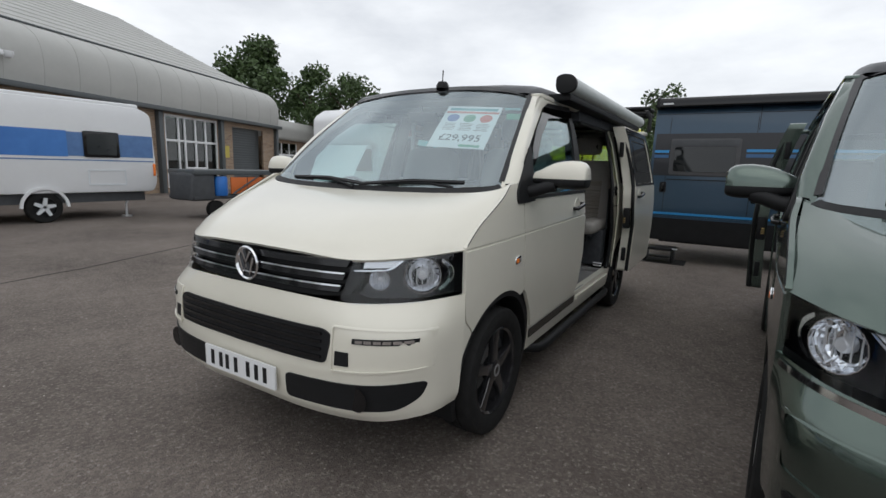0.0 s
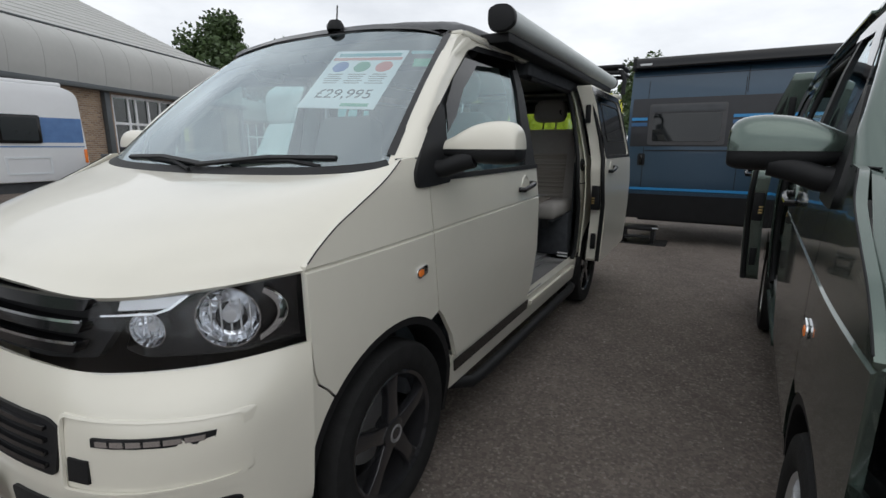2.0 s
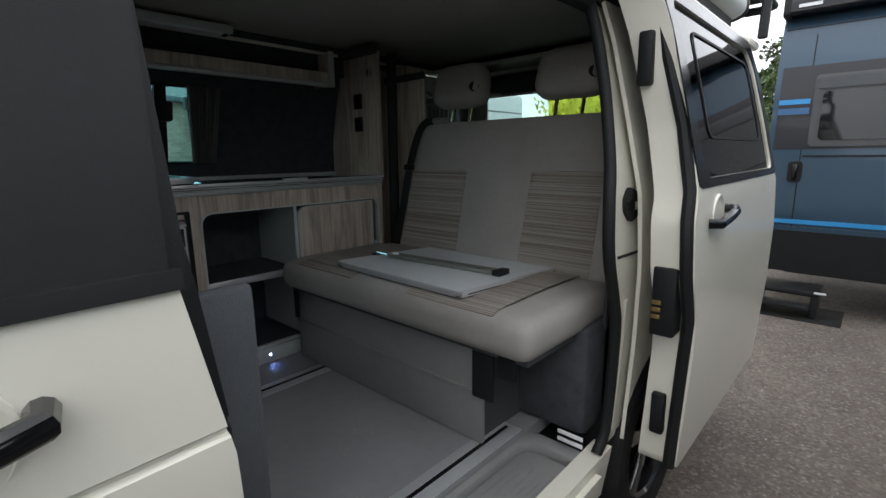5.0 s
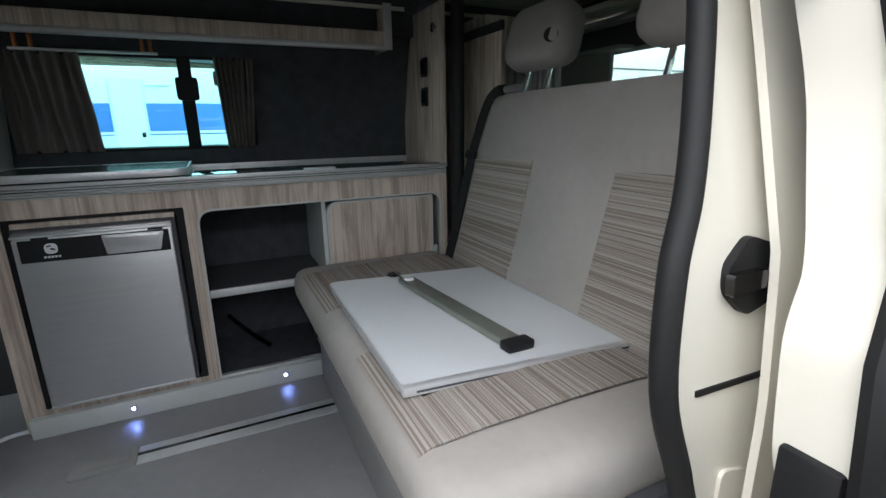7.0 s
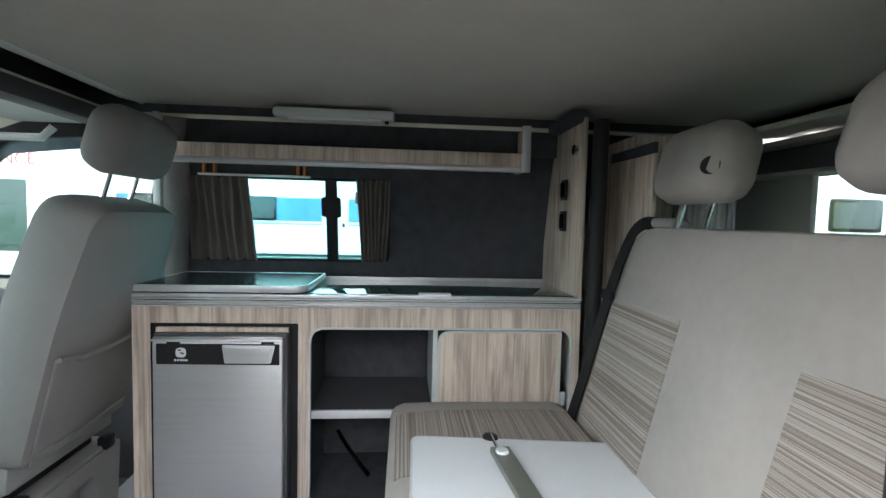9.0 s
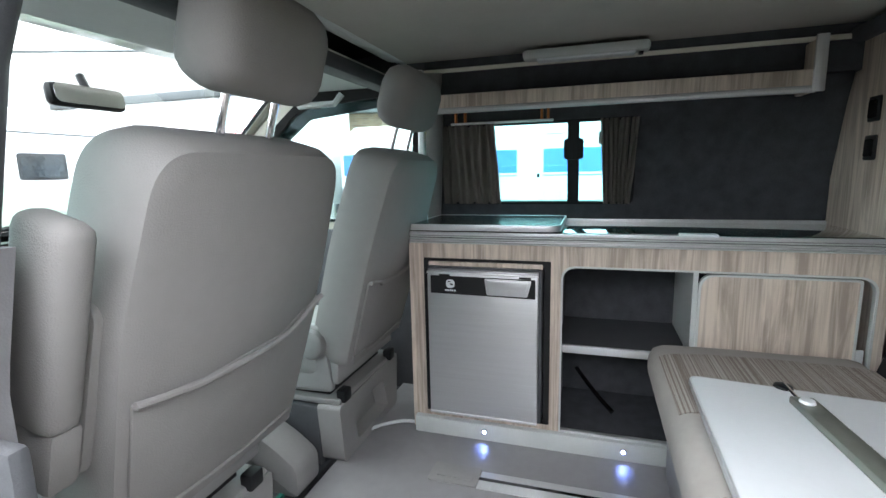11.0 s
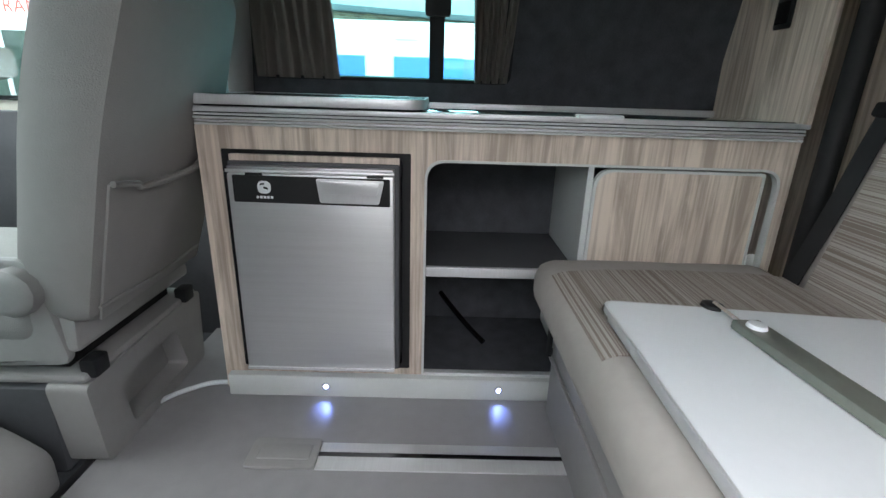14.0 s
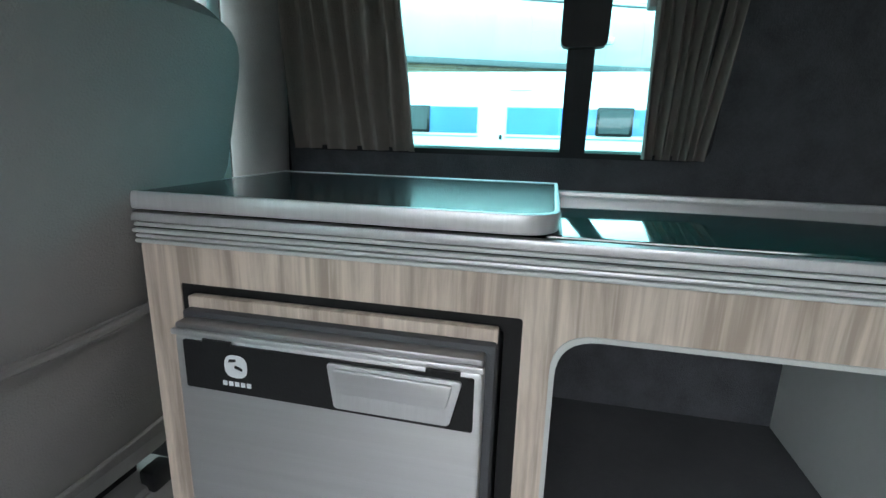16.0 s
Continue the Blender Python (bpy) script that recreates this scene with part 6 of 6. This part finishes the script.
# caravan
cv = thing("caravan", "white caravan with blue band and dark windows", "caravan")
cp = rounded([(-3.6, .62), (5.20, .62), (5.28, .9), (5.20, 2.50), (4.9, 2.62), (-3.3, 2.66), (-3.6, 2.2)], [.1, .15, .1, .15, .1, .3, .3], 5)
part("body", plate(cp, "x", -12.9, -10.62, bevel=.04), WHITE, cv)
part("roof_edge", box(-12.8, -10.66, -3.2, 4.95, 2.60, 2.70, .04), WHITE, cv)
bp = lambda y0, y1, z0, z1, d=.006: plate([(y0, z0), (y1, z0), (y1, z1), (y0, z1)], "x", -10.63, -10.62 + d)
part("blue_band", bp(-3.5, 3.4, 1.42, 1.98), material("caravan_blue", (.035, .16, .50), .35, var=.15, scale=.6, tone=(.06, .20, .52)), cv, "bright blue body band")
part("blue_fade", bp(3.4, 5.2, 1.44, 1.96), BLUEBAND, cv)
part("thin_stripe", bp(-3.5, 5.2, 1.34, 1.365), BLUEBAND, cv)
for y0, y1 in ((3.70, 4.43), (-.55, .15), (-3.2, -2.1)):
    w = part("window", plate(rounded([(y0, 1.42), (y1, 1.42), (y1, 2.0), (y0, 2.0)], .05), "x", -10.63, -10.585, bevel=.008), GLOSS, cv, "dark acrylic caravan window")
    part("pane", plate(rounded([(y0 + .06, 1.48), (y1 - .06, 1.48), (y1 - .06, 1.94), (y0 + .06, 1.94)], .04), "x", -10.59, -10.58), WORKTOP, w)
dd = part("door", plate(rounded([(1.25, .70), (1.82, .70), (1.82, 2.45), (1.25, 2.45)], .06), "x", -10.63, -10.612), WHITE, cv, "white caravan door")
for y in (1.23, 1.84):
    part("door_gap", box(-10.615, -10.606, y - .012, y + .012, .70, 2.45), LAMINATE, dd)
part("door_lock", box(-10.612, -10.595, 1.70, 1.77, 1.30, 1.40, .008), BLACK, dd)
part("locker", plate(rounded([(3.75, .78), (4.55, .78), (4.55, 1.15), (3.75, 1.15)], .03), "x", -10.63, -10.61, holes=[rounded([(3.79, .82), (4.51, .82), (4.51, 1.11), (3.79, 1.11)], .02)]), LAMINATE, cv)
part("awning_light", box(-10.62, -10.59, 1.9, 2.35, 2.32, 2.36, .01), LAMINATE, cv)
# dark box added below the body in place of the shade under it
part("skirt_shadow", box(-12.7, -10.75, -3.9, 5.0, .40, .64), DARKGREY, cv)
bm = plate(arch(2.9, .44, 0, 180, 18, .33) + arch(2.9, .385, 180, 0, 18, .33), "x", -10.63, -10.58)
part("wheel_arch", bm, WHITE, cv)
hub = new("wheel")
hub.parent, hub.location = cv, (-10.73, 2.9, .33)
part("tyre", lathe([(-.1, .2), (-.1, .31), (-.07, .33), (.07, .33), (.09, .31), (.085, .215)], seg=36, cap=False), RUBBER, hub)
part("rim", lathe([(-.05, .215), (.086, .215), (.088, .205), (.03, .20), (.03, 0)], seg=32), BLACK, hub)
for k in range(5):
    part("spoke", move(plate([(-.045, .03), (.045, .03), (.06, .205), (.0, .205)], "x", .05, .085), Matrix.Rotation(2 * math.pi * k / 5, 4, "X")), LAMINATE, hub)
part("corner_steady", tube([(-10.9, 4.75, .62), (-10.9, 4.62, .30), (-10.9, 4.62, .02)], .03, 8), ALU, cv)
part("corner_foot", box(-11.0, -10.8, 4.54, 4.70, 0, .04, .008), ALU, cv)
part("rear_lamp", box(-10.66, -10.60, 5.18, 5.24, 1.0, 1.3, .01), AMBER, cv)

# motorhomes
def motorhome(m, label):
    mh = thing("white_motorhome", label, "motorhome", group="white motorhomes", at=m)
    part("body", plate(rounded([(0, .5), (5.4, .5), (5.4, 2.95), (.3, 2.95), (-.12, 2.7), (-.12, 2.0), (.15, 1.9)], .18, 5), "x", -1.1, 1.1, bevel=.07), WHITE, mh)
    part("cab", plate(rounded([(-1.1, .45), (.1, .45), (.1, 1.95), (-.2, 1.95), (-.65, 1.2), (-1.1, 1.0)], .12, 5), "x", -.95, .95, bevel=.06), WHITE, mh)
    part("cab_window", plate([(-.62, 1.27), (.0, 1.27), (.0, 1.85), (-.22, 1.85)], "x", .94, .96), GLOSS, mh)
    for y in (1.6, 3.6):
        w = part("side_window", plate(rounded([(y, 1.5), (y + .95, 1.5), (y + .95, 2.05), (y, 2.05)], .06), "x", 1.09, 1.125, bevel=.01), GLOSS, mh)
        part("pane", plate(rounded([(y + .06, 1.56), (y + .89, 1.56), (y + .89, 1.99), (y + .06, 1.99)], .04), "x", 1.12, 1.13), WORKTOP, w)
    part("trim_line", box(1.095, 1.108, .3, 5.3, 2.45, 2.48), TRIMGREY, mh)
    part("skirt_band", box(1.095, 1.107, .3, 5.3, .6, 1.42), material("pale_green_band", (.42, .55, .45), .35), mh)
    for y in (-.5, 3.9):
        for x in (-.98, .98):
            part("wheel", lathe([(-.1, .1), (-.1, .33), (.1, .33), (.1, .1)], "x", 28, (x, y, .33)), RUBBER, mh)
    return mh
motorhome(Matrix.Translation((-7.35, 8.6, 0)), "plain white motorhome with overcab roof")
motorhome(Matrix.Translation((-9.4, -9.2, 0)) @ Matrix.Rotation(radians(-90), 4, "Z") @ Matrix.Rotation(radians(180), 4, "Z") @ Matrix.Translation((0, -5.4, 0)), "white motorhome with dark side windows")

# shop cabin with its sign
sc = thing("shop_cabin", "white shop front with red entrance lettering", "building")
part("wall", box(-12.0, -9.22, -12.0, -4.0, 0, 3.5, .02), WHITE, sc)
part("roof", box(-12.1, -9.1, -12.1, -3.9, 3.5, 3.7, .02), TRIMGREY, sc)
w = part("shop_window", box(-9.23, -9.2, -6.6, -4.35, .7, 2.15), glass("cabin_glass", (.25, .3, .28), 1.4), sc)
for y in (-6.6, -5.5, -4.35):
    part("frame", box(-9.24, -9.17, y - .04, y + .04, .7, 2.15, .005), LAMINATE, w)
RED = material("red_lettering", (.55, .06, .04), .5)
sgn = Matrix.Translation((-9.21, -5.1, 2.56)) @ Matrix.Rotation(radians(90), 4, "Z") @ Matrix.Rotation(radians(90), 4, "X")
words("ENTRANCE", .34, sgn, RED, sc)
words("SHOP", .34, sgn @ Matrix.Translation((0, .38, 0)), RED, sc)

# workshop building
BM = Matrix.Translation((-16.8, 4.3, 0)) @ Matrix.Rotation(radians(21), 4, "Z")
bd = thing("workshop_building", "grey-clad workshop with curved eaves and brick piers", "building", at=BM)
L0, L1 = -24.0, 15.4
eave = [(0.30, 3.55), (.36, 4.0), (.34, 4.6), (.16, 5.05), (-.25, 5.38), (-.8, 5.55), (-2, 6.1), (-4, 7.05), (-6, 8.0), (-10, 9.9)]
prof = spline(eave, 40)
rows = [[(x, y, z) for x, z in prof] for y in np.linspace(L0, L1 - .6, 40)]
for dy, k in ((.2, .99), (.4, .955), (.52, .90), (.6, .80)):
    rows.append([(x - (1 - k) * 1.4, L1 - .6 + dy, 3.55 + (z - 3.55) * k) for x, z in prof])
part("curved_cladding", sheet(rows, .03), CLADDING, bd, "pale grey curved wall and roof cladding")
joint = spline(eave[:6], 14)
for y in np.arange(L0 + 1, L1 - .6, 1.2):
    part("cladding_joint", tube([(x + .004, y, z + .004) for x, z in joint], .006, 5), CLADDING, bd)
part("eaves_trim", box(.16, .44, L0, L1 - .05, 3.40, 3.57, .01), TRIMGREY, bd)
part("roof_edge_trim", tube([(-.75, L0, 5.60), (-.75, L1 - .6, 5.58)], .04, 8), TRIMGREY, bd)
for k in range(14):
    part("roof_sheet_rib", tube([(-.9 - k * .65, L0, 5.62 + k * .308), (-.9 - k * .65, L1 - .8, 5.62 + k * .308)], .014, 5), CLADDING, bd)
part("rear_block", box(-10, -2.6, L0, L1 - .5, 0, 3.5), MORTAR, bd)
part("wall", plate([(L0, 0), (L1, 0), (L1, 3.5), (L0, 3.5)], "x", -.1, .0, holes=[[(6.3, .2), (9.8, .2), (9.8, 3.35), (6.3, 3.35)], [(11.0, .004), (13.9, .004), (13.9, 3.2), (11.0, 3.2)]]), BRICKWORK, bd, "brown brick wall between the openings")
for y in (5.9, 9.95, 15.2):
    part("wall_column", box(.0, .2, y - .12, y + .12, 0, 3.42, .01), TRIMGREY, bd)
sh = part("roller_shutter", box(-.35, -.3, 11.0, 13.9, 0, 3.2), TRIMGREY, bd, "dark roller shutter")
for k in range(24):
    part("shutter_slat", box(-.31, -.285, 11.02, 13.88, .06 + k * .13, .175 + k * .13, .01), TRIMGREY, sh)
gl = part("shop_window", box(-.10, -.09, 6.3, 9.8, .2, 3.35), glass("shop_glass", (.25, .30, .29), 1.6), bd, "white-framed shop window")
for y in (6.34, 7.15, 7.55, 8.25, 8.95, 9.76):
    part("mullion", box(-.12, -.03, y - .05, y + .05, .2, 3.35, .006), WHITE, gl)
for z in (.25, 2.25, 3.3):
    part("transom", box(-.12, -.025, 6.3, 9.8, z - .05, z + .05, .006), WHITE, gl)
part("door_transom", box(-.12, -.02, 7.55, 8.95, 1.0, 1.1, .006), WHITE, gl)
part("counter", box(-2.0, -1.4, 6.4, 9.6, .2, 1.2), PALE, bd)
part("notice", box(.012, .03, 10.3, 10.65, 1.6, 2.2), material("yellow_notice", (.55, .45, .08), .5), bd)
cam2 = part("security_camera", box(.40, .75, -.62, -.44, 4.16, 4.32, .04), WHITE, bd, "white wall-mounted security camera")
part("camera_mount", tube([(.32, -.4, 4.26), (.55, -.4, 4.28)], .09, 10), WHITE, cam2)
part("camera_dome", lathe([(-.20, 0), (-.18, .08), (-.10, .13), (0, .135)], "z", 16, (.6, -.22, 4.33)), WHITE, cam2)
an = thing("annexe_building", "low grey-clad annexe beside the workshop", "building", at=BM)
part("wall", box(-6, -.9, 15.4, 30, 0, 3.0), BRICKWORK, an)
part("roof_cladding", plate(rounded([(-6, 2.9), (-.5, 2.9), (-.45, 3.7), (-.9, 4.2), (-6, 4.7)], .2), "y", 15.4, 30), CLADDING, an)
w = part("window", box(-.9, -.86, 16.5, 19.5, .8, 2.7), glass("annexe_glass", (.2, .24, .23), 1.5), an)
for y in (16.5, 17.5, 18.5, 19.5):
    part("mullion", box(-.92, -.83, y - .05, y + .05, .8, 2.7), WHITE, w)
part("transom", box(-.92, -.83, 16.5, 19.5, 1.9, 2.0), WHITE, w)

# flatbed trailer with crates
tr = thing("flatbed_trailer", "flatbed trailer with orange panels and tarpaulin", "trailer")
part("bed", box(-10.2, -9.1, 5.3, 8.2, .48, .56, .01), DARKGREY, tr)
for k in range(4):
    part("orange_panel", box(-9.12, -9.08, 6.28 + k * .5, 6.74 + k * .5, .60, 1.02, .006), ORANGE, tr)
part("top_rail", box(-10.2, -9.05, 5.3, 8.2, 1.08, 1.20, .02), TRIMGREY, tr)
part("cross_brace", tube([(-9.05, 6.3, .6), (-9.05, 7.1, 1.06)], .02, 6), TRIMGREY, tr)
part("blue_drum", lathe([(.56, .16), (.60, .175), (1.0, .175), (1.04, .15), (1.04, 0)], "z", 20, (-9.2, 6.05, 0)), BLUEPL, tr)
bm = pad(-10.1, -9.1, 5.25, 5.85, .45, 1.10, .06, 8, 8, .04)
for v in bm.verts:
    v.co += Vector((noise.noise(v.co * 3), noise.noise(v.co * 3 + Vector((5, 0, 0))), 0)) * .05
part("tarpaulin", bm, DARKGREY, tr)
for y in (5.9, 7.6):
    part("wheel", lathe([(-.07, .05), (-.07, .22), (.07, .22), (.07, .05)], "x", 22, (-9.2, y, .22)), RUBBER, tr)

# folded carrier at the camper's back
rk = thing("folded_carrier", "black folded rack above the camper's rear", "rack")
for z in (2.14, 2.20):
    part("hoop", tube([(.35, 5.0, z), (.85, 5.0, z), (.92, 5.03, z), (.92, 5.35, z), (.85, 5.4, z), (.35, 5.4, z)], .022, 8, True), BLACK, rk)
part("upright", tube([(.90, 5.02, 2.16), (.95, 5.0, 2.08), (.95, 4.98, 1.92)], .022, 8), BLACK, rk)
part("upright", tube([(.45, 5.02, 2.16), (.45, 5.0, 1.90)], .022, 8), BLACK, rk)
part("tray", box(.40, .86, 5.02, 5.38, 2.17, 2.20, .008), BLACK, rk)

# trees and hedge
def tree(x, y, h, spread, seed, mat=LEAF):
    rnd = random.Random(seed)
    t = thing("tree", "broad leafy green tree behind the buildings", "tree", group="background trees")
    bm = bmesh.new()
    lv = []
    tube([(x, y, 0), (x + .2, y, h * .3), (x - .1, y, h * .55), (x, y, h * .8)], h * .022, 8, bm=bm)
    clumps = []
    for k in range(34):
        a, r, z = rnd.uniform(0, 6.28), spread * rnd.uniform(.1, 1) ** .7, h * rnd.uniform(.38, 1.0)
        r *= 1.0 - max(0, (z / h - .6)) * 1.7
        c = Vector((x + r * math.cos(a), y + r * math.sin(a), z))
        clumps.append((c, spread * rnd.uniform(.16, .34)))
        if k % 3 == 0:
            tube([(x, y, z * .72), tuple(c)], h * .006, 5, bm=bm)
    part("trunk", bm, BARK, t)
    vs, fs = [], []
    for c, r in clumps:
        for _ in range(230):
            d = Vector((rnd.gauss(0, 1), rnd.gauss(0, 1), rnd.gauss(0, .8))).normalized() * r * rnd.uniform(.45, 1.08)
            q, s = c + d, h * rnd.uniform(.010, .022)
            u = Vector((rnd.gauss(0, 1), rnd.gauss(0, 1), rnd.gauss(0, 1))).normalized()
            w = u.cross(Vector((rnd.gauss(0, 1), rnd.gauss(0, 1), rnd.gauss(0, 1)))).normalized()
            i = len(vs)
            vs += [q - u * s, q + w * s * .6, q + u * s, q - w * s * .6]
            fs.append((i, i + 1, i + 2, i + 3))
    me = bpy.data.meshes.new("crown")
    me.from_pydata([tuple(v) for v in vs], [], fs)
    me.materials.append(mat)
    ob = new("crown", me)
    ob.parent = t
tree(-31.8, 25, 10.6, 3.9, 3)
tree(-27.0, 26, 8.3, 3.2, 5)
tree(-22.8, 26, 7.4, 3.4, 7)
tree(-36.0, 27, 8.6, 3.4, 9)
tree(-1.6, 25, 5.3, 1.6, 12)
hd = thing("hedge", "bright lime green conifer hedge", "hedge", kind="stuff")
rnd = random.Random(4)
vs, fs = [], []
for _ in range(9000):
    q = Vector((rnd.uniform(-4.2, -.3), 11.6 + rnd.uniform(-.35, .9), rnd.uniform(.05, 2.75)))
    q.z += .18 * math.sin(q.x * 4)
    s = rnd.uniform(.03, .07)
    u = Vector((rnd.gauss(0, .6), rnd.gauss(0, .6), 1)).normalized()
    w = u.cross(Vector((rnd.gauss(0, 1), rnd.gauss(0, 1), 0))).normalized()
    i = len(vs)
    vs += [q - u * s, q + w * s * .5, q + u * s, q - w * s * .5]
    fs.append((i, i + 1, i + 2, i + 3))
me = bpy.data.meshes.new("hedge_leaves")
me.from_pydata([tuple(v) for v in vs], [], fs)
me.materials.append(LIME)
hl = new("foliage", me)
hl.parent = hd
bm = box(-4.15, -.35, 11.7, 12.3, 0, 2.6, .1)
part("core", bm, LIME, hd)
